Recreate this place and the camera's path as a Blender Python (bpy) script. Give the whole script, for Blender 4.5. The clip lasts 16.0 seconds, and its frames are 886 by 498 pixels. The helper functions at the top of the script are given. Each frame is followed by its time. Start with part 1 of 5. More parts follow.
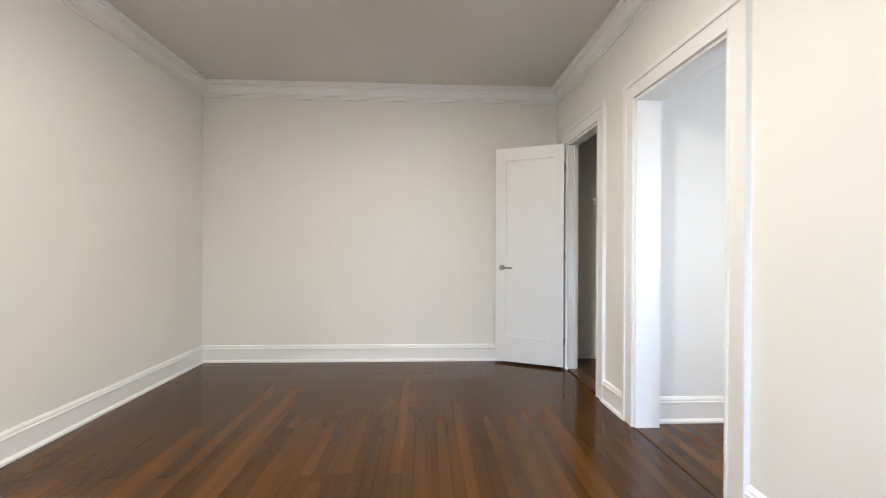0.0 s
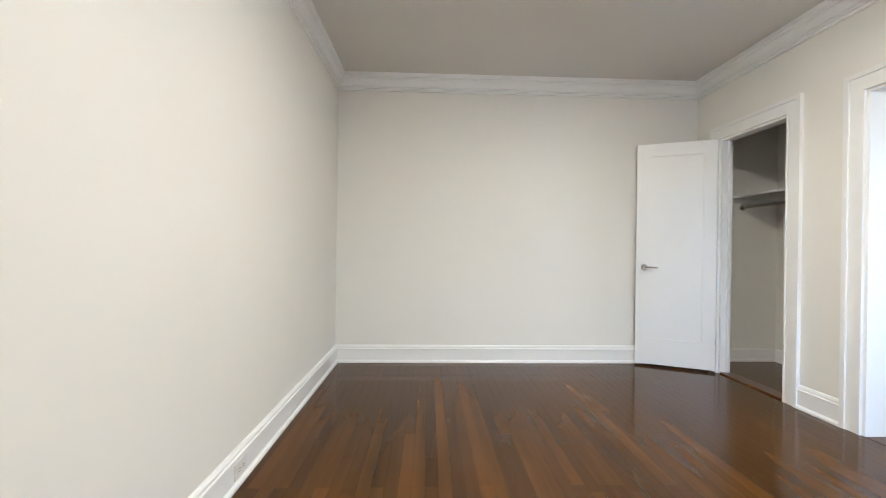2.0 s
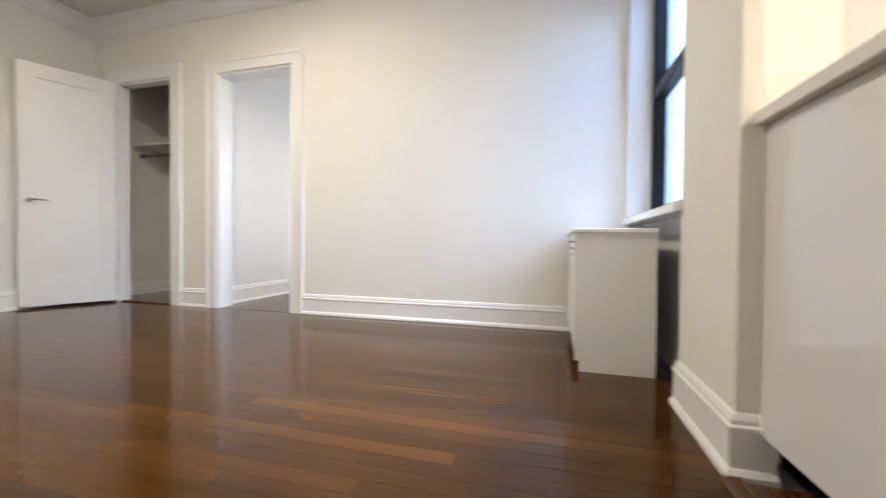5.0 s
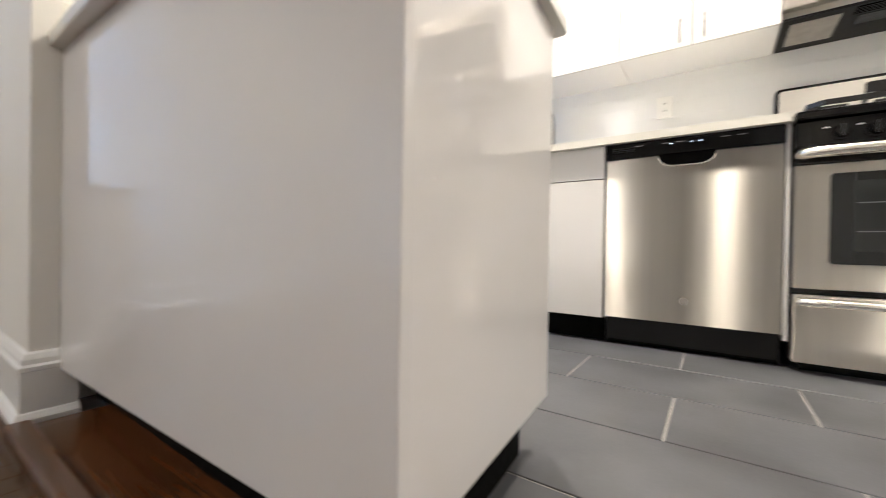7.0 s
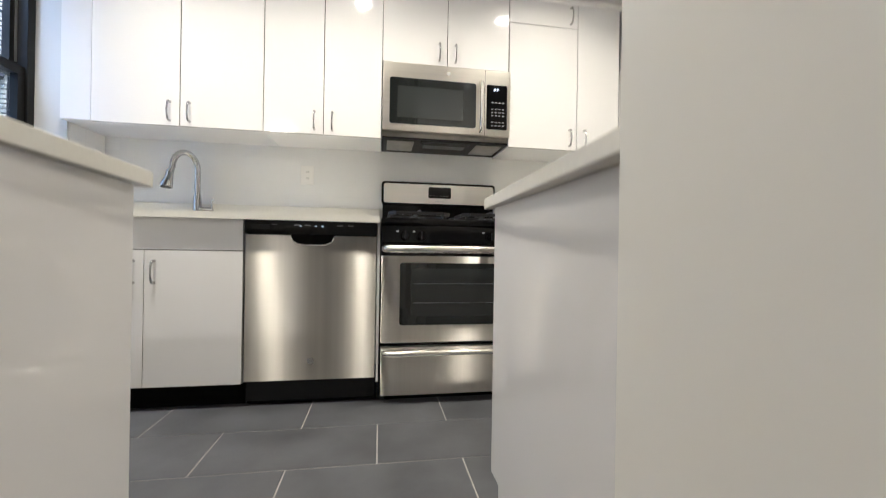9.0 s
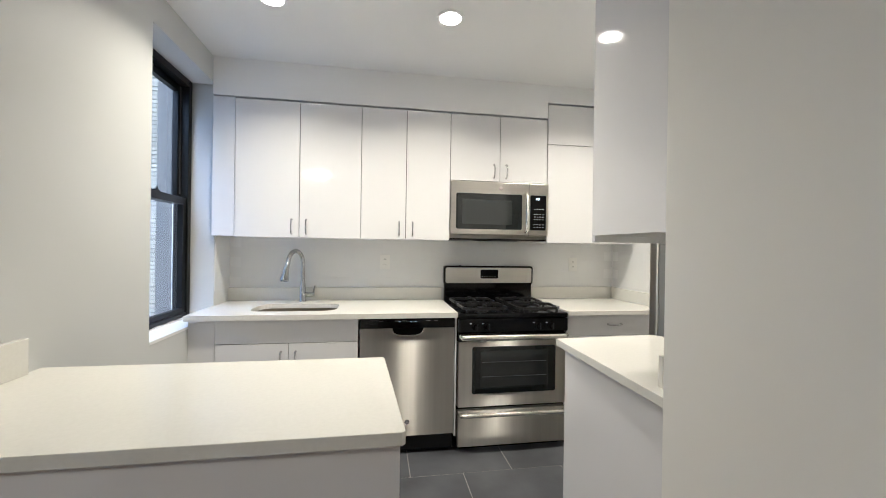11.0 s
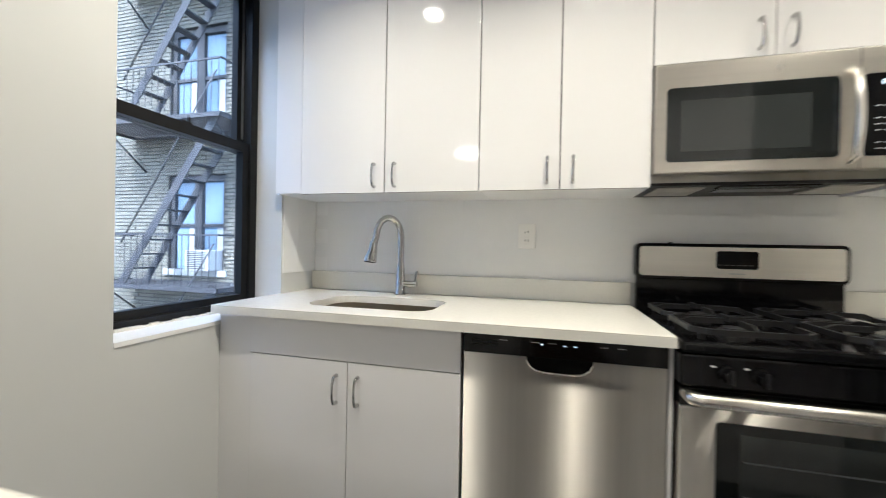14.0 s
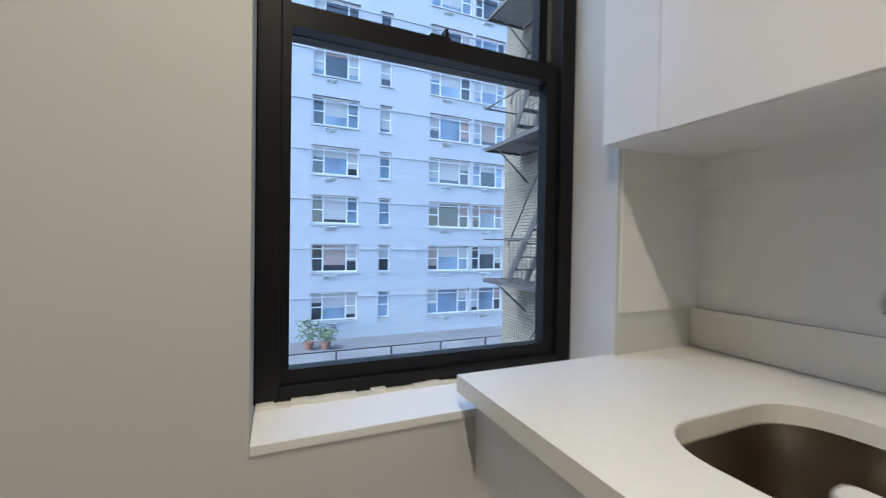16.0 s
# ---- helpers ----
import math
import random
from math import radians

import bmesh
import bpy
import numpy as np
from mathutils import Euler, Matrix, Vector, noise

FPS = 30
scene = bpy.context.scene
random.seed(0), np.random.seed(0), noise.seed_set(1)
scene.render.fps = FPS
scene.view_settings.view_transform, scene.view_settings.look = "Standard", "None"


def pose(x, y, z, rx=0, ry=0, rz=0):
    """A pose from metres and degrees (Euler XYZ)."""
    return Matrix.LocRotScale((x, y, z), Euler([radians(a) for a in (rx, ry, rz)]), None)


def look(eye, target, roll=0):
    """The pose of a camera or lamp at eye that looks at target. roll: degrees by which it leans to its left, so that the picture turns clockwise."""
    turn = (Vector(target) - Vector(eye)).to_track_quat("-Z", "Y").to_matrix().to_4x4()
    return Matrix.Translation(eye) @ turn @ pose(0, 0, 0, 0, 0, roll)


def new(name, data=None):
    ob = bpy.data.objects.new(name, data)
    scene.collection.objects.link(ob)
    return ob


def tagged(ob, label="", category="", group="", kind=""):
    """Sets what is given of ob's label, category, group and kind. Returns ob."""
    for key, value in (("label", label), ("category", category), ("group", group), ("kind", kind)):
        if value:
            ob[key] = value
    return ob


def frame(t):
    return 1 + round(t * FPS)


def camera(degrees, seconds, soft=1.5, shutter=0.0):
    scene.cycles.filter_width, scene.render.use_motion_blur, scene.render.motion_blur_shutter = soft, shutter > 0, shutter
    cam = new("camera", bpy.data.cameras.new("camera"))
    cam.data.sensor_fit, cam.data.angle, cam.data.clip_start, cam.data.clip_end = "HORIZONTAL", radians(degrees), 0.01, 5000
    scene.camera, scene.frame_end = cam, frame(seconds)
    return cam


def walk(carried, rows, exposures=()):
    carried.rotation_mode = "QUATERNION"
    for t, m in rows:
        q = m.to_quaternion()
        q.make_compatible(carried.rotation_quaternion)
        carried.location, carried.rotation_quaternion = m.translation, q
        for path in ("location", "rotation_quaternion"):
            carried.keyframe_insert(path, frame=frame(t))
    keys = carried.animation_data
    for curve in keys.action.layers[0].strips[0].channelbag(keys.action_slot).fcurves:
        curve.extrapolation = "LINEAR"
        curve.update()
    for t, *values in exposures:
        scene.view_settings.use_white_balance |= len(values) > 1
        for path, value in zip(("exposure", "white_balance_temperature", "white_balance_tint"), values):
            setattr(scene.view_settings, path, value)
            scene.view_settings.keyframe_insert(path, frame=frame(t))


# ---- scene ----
cam = camera(97.0, 16.0, soft=1.0, shutter=0.35)
PATH = [
    (0, (-1.285, -3.804, 1.09), (-1.197, -1.806, 1.087), 0.3),
    (0.5, (-1.554, -3.719, 1.1), (-1.471, -1.721, 1.095), 0.3),
    (1, (-1.917, -3.642, 1.109), (-1.84, -1.644, 1.104), 0.5),
    (1.5, (-2.297, -3.631, 1.076), (-2.225, -1.632, 1.077), 0.6),
    (2, (-2.545, -3.648, 1.068), (-2.473, -1.649, 1.061), 0.7),
    (2.5, (-2.763, -3.783, 0.996), (-2.646, -1.786, 0.989), 0.8),
    (3, (-2.865, -3.903, 0.831), (-2.678, -1.912, 0.82), 0.6),
    (3.5, (-2.806, -4.014, 0.714), (-2.213, -2.104, 0.691), 0.5),
    (4, (-2.775, -4.091, 0.648), (-1.506, -2.545, 0.624), 0.7),
    (4.2, (-2.753, -4.121, 0.646), (-1.282, -2.766, 0.616), 0.7),
    (4.7, (-2.743, -4.193, 0.618), (-0.958, -3.291, 0.583), 0.6),
    (5.25, (-2.767, -4.304, 0.549), (-0.773, -4.158, 0.518), 0.4),
    (5.8, (-2.804, -4.406, 0.475), (-0.902, -5.021, 0.453), 0.3),
    (6.3, (-2.828, -4.452, 0.435), (-1.14, -5.526, 0.423), 0.5),
    (6.5, (-2.836, -4.461, 0.424), (-1.289, -5.728, 0.417), 0.7),
    (7, (-2.904, -4.498, 0.423), (-1.767, -6.143, 0.408), 0.9),
    (7.5, (-3.013, -4.511, 0.413), (-2.331, -6.391, 0.4), 0.9),
    (8, (-3.116, -4.489, 0.463), (-2.89, -6.477, 0.452), 1.0),
    (8.5, (-3.154, -4.462, 0.557), (-3.292, -6.458, 0.552), 1.2),
    (9, (-3.121, -4.401, 0.757), (-3.443, -6.375, 0.759), 0.9),
    (9.5, (-2.988, -4.265, 1.028), (-3.38, -6.226, 1.015), 1.0),
    (10, (-2.784, -4.083, 1.218), (-3.179, -6.043, 1.22), 0.9),
    (10.2, (-2.693, -3.988, 1.27), (-3.084, -5.949, 1.27), 0.9),
    (10.7, (-2.607, -3.877, 1.322), (-2.969, -5.844, 1.32), 0.8),
    (11.3, (-2.608, -3.832, 1.331), (-2.891, -5.811, 1.324), 0.9),
    (11.9, (-2.673, -3.892, 1.303), (-2.848, -5.884, 1.292), 0.9),
    (12.5, (-2.748, -4.067, 1.261), (-2.811, -6.066, 1.249), 1.0),
    (13, (-2.836, -4.394, 1.204), (-2.752, -6.392, 1.193), 1.1),
    (13.5, (-2.829, -4.758, 1.158), (-2.551, -6.739, 1.147), 1.2),
    (14, (-2.767, -5.088, 1.157), (-2.247, -7.019, 1.145), 1.1),
    (14.5, (-2.668, -5.378, 1.134), (-1.804, -7.181, 1.116), 1.2),
    (15, (-2.541, -5.62, 1.128), (-1.27, -7.165, 1.111), 1.0),
    (15.5, (-2.402, -5.836, 1.146), (-0.755, -6.971, 1.133), 0.8),
    (16, (-2.183, -5.997, 1.167), (-0.348, -6.792, 1.139), 0.9),
]
walk(cam, [(t, look(eye, target, roll)) for t, eye, target, roll in PATH],
     exposures=[(0, 5.15, 5680, 7), (1, 5.25, 5600, 6), (2, 5.25, 5480, 5), (3, 5.12, 5540, 5), (3.5, 4.88, 5600, 6), (4.2, 5.0, 6000, 9), (6.3, 4.9, 5750, 9),
                (7, 4.8, 5550, 9), (8.5, 4.32, 5400, 7), (10.2, 4.05, 5350, 6), (13, 3.9, 5300, 6), (14, 3.9, 5350, 5), (15.5, 3.27, 5450, 4), (16, 3.15, 5620, 5)])

# ---- world, sun and lamps ----
world = bpy.data.worlds.new("overcast_sky")
scene.world = world
world.use_nodes = True
wn = world.node_tree
sky = wn.nodes.new("ShaderNodeTexSky")
sky.sky_type = "NISHITA"
sky.sun_disc = False
sky.sun_elevation, sky.sun_rotation = radians(50.6), radians(356)
sky.dust_density, sky.ozone_density = 2.0, 2.5
back = wn.nodes["Background"]
back.inputs["Strength"].default_value = 0.15
wn.links.new(sky.outputs[0], back.inputs[0])

sun_data = bpy.data.lights.new("sun", "SUN")
sun_data.energy, sun_data.angle, sun_data.color = 0.9, radians(20), (1.0, 0.97, 0.93)
sun = new("sun", sun_data)
sun.matrix_world = look((0, 0, 40), (0.6, -9, 40 - 11))


def lamp(name, x, y, z, watts, radius, colour):
    data = bpy.data.lights.new(name, "AREA")
    data.shape, data.size, data.energy, data.color = "DISK", radius * 2, watts, colour
    ob = new(name, data)
    ob.location = (x, y, z)
    return ob


WARM = (1.0, 0.83, 0.62)
COOL = (1.0, 0.81, 0.58)
lamp("living_lamp", -1.58, -2.45, 2.545, 1.42, 0.18, WARM)
for lx in (-2.06, -2.98, -4.06):
    lamp("downlight_lamp", lx, -5.95, 2.572, 0.98, 0.045, COOL).data.spread = radians(132)
# added fill lamp for the passage, then sky light through the living room window
passage_fill = bpy.data.lights.new("passage_fill_light", "AREA")
passage_fill.shape, passage_fill.size, passage_fill.size_y, passage_fill.energy, passage_fill.color = "RECTANGLE", 0.85, 1.35, 0.40, (1.0, 0.90, 0.78)
new("passage_fill_light", passage_fill).matrix_world = look((0.95, -2.81, 1.2), (0.95, -1.4, 0.8))
skylight = bpy.data.lights.new("window_light", "AREA")
skylight.shape, skylight.size, skylight.size_y, skylight.energy, skylight.color = "RECTANGLE", 0.75, 1.4, 0.5, (0.82, 0.91, 1.0)
skylight.spread = radians(95)
new("window_light", skylight).matrix_world = look((-0.7, -4.82, 1.5), (-1.0, -3.5, 0.2))


# ---- materials ----
def material(name, colour, rough=0.5, metal=0.0, vary=0.04, scale=6.0, bump=0.0, bump_scale=60.0, coat=0.0, depth=0.0004, spec=0.5, stretch=(1, 1, 1), rand=0.0, skew=1.0):
    m = bpy.data.materials.new(name)
    m.use_nodes = True
    nt = m.node_tree
    n, link = nt.nodes, nt.links.new
    b = n["Principled BSDF"]
    b.inputs["Roughness"].default_value, b.inputs["Metallic"].default_value = rough, metal
    b.inputs["Specular IOR Level"].default_value = spec
    b.inputs["Coat Weight"].default_value = coat
    b.inputs["Coat Roughness"].default_value = 0.06
    geo = n.new("ShaderNodeNewGeometry")
    mp = n.new("ShaderNodeMapping")
    mp.inputs["Scale"].default_value = stretch
    link(geo.outputs["Position"], mp.inputs["Vector"])
    big, fine = n.new("ShaderNodeTexNoise"), n.new("ShaderNodeTexNoise")
    big.inputs["Scale"].default_value, big.inputs["Detail"].default_value = scale, 4
    fine.inputs["Scale"].default_value, fine.inputs["Detail"].default_value = bump_scale, 3
    link(mp.outputs[0], big.inputs["Vector"])
    link(mp.outputs[0], fine.inputs["Vector"])
    hsv = n.new("ShaderNodeHueSaturation")
    hsv.inputs["Color"].default_value = (*colour, 1)
    val = n.new("ShaderNodeMapRange")
    val.inputs["From Min"].default_value, val.inputs["From Max"].default_value = 0.3, 0.7
    val.inputs["To Min"].default_value, val.inputs["To Max"].default_value = 1 - vary, 1 + vary
    link(big.outputs["Fac"], val.inputs["Value"])
    top = val.outputs[0]
    if rand:
        info = n.new("ShaderNodeObjectInfo")
        rr = n.new("ShaderNodeMapRange")
        rr.inputs["To Min"].default_value, rr.inputs["To Max"].default_value = 1 - rand, 1 + rand * skew
        power = n.new("ShaderNodeMath")
        power.operation = "POWER"
        power.inputs[1].default_value = skew
        link(info.outputs["Random"], power.inputs[0])
        link(power.outputs[0], rr.inputs["Value"])
        mul = n.new("ShaderNodeMath")
        mul.operation = "MULTIPLY"
        link(rr.outputs[0], mul.inputs[0])
        link(top, mul.inputs[1])
        top = mul.outputs[0]
    link(top, hsv.inputs["Value"])
    link(hsv.outputs[0], b.inputs["Base Color"])
    rv = n.new("ShaderNodeMapRange")
    rv.inputs["To Min"].default_value, rv.inputs["To Max"].default_value = rough * 0.85, min(1, rough * 1.15)
    link(fine.outputs["Fac"], rv.inputs["Value"])
    link(rv.outputs[0], b.inputs["Roughness"])
    if bump:
        bp = n.new("ShaderNodeBump")
        bp.inputs["Strength"].default_value, bp.inputs["Distance"].default_value = bump, depth
        link(fine.outputs["Fac"], bp.inputs["Height"])
        link(bp.outputs[0], b.inputs["Normal"])
    return m


def emitter(name, colour, strength):
    m = bpy.data.materials.new(name)
    m.use_nodes = True
    b = m.node_tree.nodes["Principled BSDF"]
    b.inputs["Base Color"].default_value = (*colour, 1)
    b.inputs["Emission Color"].default_value = (*colour, 1)
    b.inputs["Emission Strength"].default_value = strength
    return m


def glass(name, tint=(1, 1, 1), rough=0.0):
    m = bpy.data.materials.new(name)
    m.use_nodes = True
    nt = m.node_tree
    for node in list(nt.nodes):
        if node.type != "OUTPUT_MATERIAL":
            nt.nodes.remove(node)
    clear, shine, mix = nt.nodes.new("ShaderNodeBsdfTransparent"), nt.nodes.new("ShaderNodeBsdfGlossy"), nt.nodes.new("ShaderNodeMixShader")
    clear.inputs["Color"].default_value = (*tint, 1)
    shine.inputs["Roughness"].default_value = rough
    fres = nt.nodes.new("ShaderNodeFresnel")
    fres.inputs["IOR"].default_value = 1.5
    nt.links.new(fres.outputs[0], mix.inputs[0])
    nt.links.new(clear.outputs[0], mix.inputs[1])
    nt.links.new(shine.outputs[0], mix.inputs[2])
    nt.links.new(mix.outputs[0], nt.nodes["Material Output"].inputs[0])
    return m


def brushed(m, rough):
    """Fine level brush lines, which draw reflections out upwards and downwards."""
    nt = m.node_tree
    b, up, gloss = nt.nodes["Principled BSDF"], nt.nodes.new("ShaderNodeCombineXYZ"), nt.nodes.new("ShaderNodeBsdfAnisotropic")
    up.inputs["Z"].default_value = 1.0
    gloss.inputs["Roughness"].default_value, gloss.inputs["Anisotropy"].default_value = rough, -0.78
    nt.links.new(up.outputs[0], gloss.inputs["Tangent"])
    nt.links.new(b.inputs["Base Color"].links[0].from_socket, gloss.inputs["Color"])
    nt.links.new(b.inputs["Normal"].links[0].from_socket, gloss.inputs["Normal"])
    nt.links.new(gloss.outputs[0], nt.nodes["Material Output"].inputs["Surface"])
    nt.nodes.remove(b)
    return m


WALL = material("wall_paint", (0.83, 0.815, 0.77), 0.65, spec=0.3, vary=0.015, scale=1.3, bump=0.12, bump_scale=180)
# weaker light on the kitchen walls and nib is put into this grey
KWALL = material("dimmed_kitchen_wall_paint", (0.60, 0.605, 0.595), 0.5, spec=0.35, vary=0.015, scale=1.3, bump=0.10, bump_scale=160)
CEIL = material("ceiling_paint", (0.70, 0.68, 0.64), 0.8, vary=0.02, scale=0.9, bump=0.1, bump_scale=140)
PWALL = material("passage_wall_paint", (0.83, 0.84, 0.84), 0.55, spec=0.35, vary=0.015, scale=1.3, bump=0.10, bump_scale=160)
KCEIL = material("kitchen_ceiling_paint", (0.87, 0.87, 0.87), 0.7, vary=0.015, scale=0.9, bump=0.1, bump_scale=140)
TRIM = material("trim_gloss_paint", (0.87, 0.87, 0.86), 0.30, vary=0.012, scale=3)
DOORM = material("door_satin_paint", (0.87, 0.87, 0.86), 0.35, vary=0.012, scale=2)
WOOD = material("dark_stained_oak", (0.070, 0.0285, 0.0056), 0.12, vary=0.32, scale=1.1, bump=0.03, bump_scale=30, stretch=(7, 0.6, 3), rand=0.22, skew=1.8)
WOOD.node_tree.nodes["Principled BSDF"].inputs["Specular IOR Level"].default_value = 0.22
SADDLE = material("oak_saddle", (0.105, 0.040, 0.013), 0.24, vary=0.4, scale=5, bump=0.1, bump_scale=40, coat=0.3, stretch=(0.7, 14, 3))
CABWHITE = material("white_gloss_laminate", (0.78, 0.77, 0.77), 0.06, vary=0.008, scale=2, bump=0.0, coat=0.4)
CABSIDE = material("white_cabinet_carcass", (0.74, 0.735, 0.74), 0.3, vary=0.01, scale=2)
GAP = material("dark_cabinet_seam", (0.05, 0.05, 0.05), 0.7)
QUARTZ = material("cream_quartz", (0.75, 0.735, 0.68), 0.22, vary=0.02, scale=90, coat=0.15)
TOE = material("black_toe_kick", (0.003, 0.003, 0.003), 0.85, spec=0.1)
TILE = material("grey_porcelain_tile", (0.080, 0.083, 0.091), 0.42, vary=0.32, scale=3.5, bump=0.06, bump_scale=120, rand=0.08)
GROUT = material("pale_grout", (0.36, 0.345, 0.325), 0.9, vary=0.1, scale=40, bump=0.2)
SUBWAY = material("white_glazed_tile", (0.80, 0.80, 0.79), 0.2, vary=0.01, scale=8, rand=0.005)
SUBGROUT = material("white_tile_grout", (0.80, 0.80, 0.79), 0.3)
STEEL = brushed(material("brushed_steel", (0.62, 0.595, 0.55), 0.38, metal=1.0, vary=0.08, scale=2, bump=0.10, bump_scale=2.2, depth=0.0012, stretch=(9, 9, 0.12)), 0.43)
RSTEEL = brushed(material("range_steel", (0.74, 0.71, 0.66), 0.42, metal=1.0, vary=0.08, scale=2, bump=0.08, bump_scale=2.2, depth=0.0012, stretch=(9, 9, 0.12)), 0.43)
SATIN = material("satin_steel_panel", (0.80, 0.77, 0.72), 0.36, metal=1.0, vary=0.04, scale=3, bump_scale=3, stretch=(0.4, 0.4, 12))
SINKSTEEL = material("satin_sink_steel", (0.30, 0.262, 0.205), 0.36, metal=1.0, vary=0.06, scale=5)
MSTEEL = material("microwave_steel", (0.60, 0.57, 0.52), 0.30, metal=1.0, vary=0.05, scale=3, bump_scale=3, stretch=(0.4, 0.4, 12))
STEELH = material("polished_steel_handle", (0.86, 0.83, 0.77), 0.24, metal=1.0, vary=0.02)
CHROME = material("chrome", (0.52, 0.52, 0.52), 0.04, metal=1.0, vary=0.01)
NICKEL = material("satin_nickel", (0.45, 0.43, 0.40), 0.25, metal=1.0, vary=0.02)
BLACK = material("black_enamel", (0.0025, 0.0025, 0.003), 0.09, vary=0.05, spec=0.28)
BLACKM = material("black_matt_plastic", (0.008, 0.008, 0.009), 0.45, vary=0.05, spec=0.3)
CASTIRON = material("cast_iron_grate", (0.010, 0.010, 0.011), 0.36, vary=0.2, scale=30, bump=0.2, spec=0.5)
DARKGLASS = material("dark_oven_glass", (0.010, 0.012, 0.012), 0.04, vary=0.02)
GREYGLASS = material("screened_oven_window", (0.030, 0.034, 0.034), 0.08, vary=0.03)
FRIDGE = material("fridge_side_grey", (0.20, 0.205, 0.205), 0.42, vary=0.04, scale=4, bump=0.08, bump_scale=150)
WINBLACK = material("black_window_frame", (0.006, 0.006, 0.006), 0.40, vary=0.2, scale=20, bump=0.15, bump_scale=60, spec=0.25)
PLASTIC = material("white_plastic_plate", (0.82, 0.81, 0.78), 0.3, vary=0.01)
LEGEND = material("pale_print", (0.6, 0.6, 0.6), 0.5)
PANE = glass("window_glass", (0.93, 0.97, 1.0))
LAMPGLOW = emitter("lit_downlight_lens", (1.0, 0.83, 0.68), 1.4)
DOMEGLOW = emitter("lit_opal_glass", (1.0, 0.86, 0.74), 1.1)
LED = emitter("lit_display_digits", (0.85, 0.95, 1.0), 0.13)


# ---- building blocks ----
ORG = {}


def box(bm, x0, x1, y0, y1, z0, z1, bevel=0.0):
    made = bmesh.ops.create_cube(bm, size=1.0, matrix=Matrix.LocRotScale(((x0 + x1) / 2, (y0 + y1) / 2, (z0 + z1) / 2), None, (abs(x1 - x0), abs(y1 - y0), abs(z1 - z0))))
    if bevel:
        edges = list({e for v in made["verts"] for e in v.link_edges})
        bmesh.ops.bevel(bm, geom=edges, offset=bevel, segments=2, affect="EDGES", profile=0.5)
    return bm


def solid(*dims, bevel=0.0):
    return box(bmesh.new(), *dims, bevel=bevel)


def boxes(*rows, bevel=0.0):
    bm = bmesh.new()
    for r in rows:
        box(bm, *r, bevel=bevel)
    return bm


def prism(points, z0, z1, bevel=0.0):
    """An upright slab over an outline in plan."""
    bm = bmesh.new()
    low = [bm.verts.new((x, y, z0)) for x, y in points]
    face = bm.faces.new(low)
    up = bmesh.ops.extrude_face_region(bm, geom=[face])
    for v in [g for g in up["geom"] if isinstance(g, bmesh.types.BMVert)]:
        v.co.z = z1
    bmesh.ops.recalc_face_normals(bm, faces=bm.faces)
    if bevel:
        bmesh.ops.bevel(bm, geom=list(bm.edges), offset=bevel, segments=2, affect="EDGES", profile=0.5)
    return bm


def tube(points, r, sides=10, bm=None):
    """A round rod along points, with flat ends; r is one radius or one for each point."""
    bm = bm or bmesh.new()
    pts = [Vector(p) for p in points]
    rs = [r] * len(pts) if isinstance(r, (int, float)) else r
    rings, side = [], None
    for i, p in enumerate(pts):
        d = (pts[min(i + 1, len(pts) - 1)] - pts[max(i - 1, 0)]).normalized()
        if side is None:
            side = d.orthogonal().normalized()
        side = (side - d * side.dot(d)).normalized()
        up = d.cross(side)
        rings.append([bm.verts.new(p + rs[i] * (math.cos(a) * side + math.sin(a) * up)) for a in [2 * math.pi * k / sides for k in range(sides)]])
    for a, b in zip(rings, rings[1:]):
        for k in range(sides):
            f = bm.faces.new((a[k], a[(k + 1) % sides], b[(k + 1) % sides], b[k]))
            f.smooth = True
    bm.faces.new(rings[0][::-1])
    bm.faces.new(rings[-1])
    bmesh.ops.recalc_face_normals(bm, faces=bm.faces)
    return bm


def sweep(profile, path, closed=False):
    """Runs a profile of (out, up) along a level path of (x, y); out is to the left of the way, mitred at the corners."""
    bm = bmesh.new()
    pts = [Vector(p) for p in path]
    rings = []
    for i, p in enumerate(pts):
        d0 = (p - pts[i - 1]).normalized() if i else (pts[1] - p).normalized()
        d1 = (pts[i + 1] - p).normalized() if i + 1 < len(pts) else d0
        n0, n1 = Vector((-d0.y, d0.x)), Vector((-d1.y, d1.x))
        m = (n0 + n1) / max(0.2, 1 + n0.dot(n1))
        rings.append([bm.verts.new((p.x + m.x * o, p.y + m.y * o, u)) for o, u in profile])
    k = len(profile)
    for a, b in zip(rings, rings[1:]):
        for j in range(k):
            bm.faces.new((a[j], a[(j + 1) % k], b[(j + 1) % k], b[j]))
    bm.faces.new(rings[0])
    bm.faces.new(rings[-1][::-1])
    bmesh.ops.recalc_face_normals(bm, faces=bm.faces)
    return bm


def finish(name, bm, mat, origin):
    if origin.length:
        bmesh.ops.translate(bm, verts=bm.verts, vec=-origin)
    # crisp edges between round and flat faces
    for e in bm.edges:
        if len(e.link_faces) == 2 and e.calc_face_angle(0) > 1.0:
            e.smooth = False
    me = bpy.data.meshes.new(name)
    bm.to_mesh(me)
    bm.free()
    for m in mat if isinstance(mat, (list, tuple)) else [mat]:
        me.materials.append(m)
    return new(name, me)


def setting(name, bm, mat, label, category=""):
    ob = finish(name, bm, mat, Vector())
    ORG[ob] = Vector()
    return tagged(ob, label, category or name.split("_")[0], "", "structure")


def thing(name, x, y, z, label, category, group="", kind=""):
    ob = new(name)
    ob.empty_display_size = 0.05
    ob.location = (x, y, z)
    ORG[ob] = Vector((x, y, z))
    return tagged(ob, label, category, group, kind)


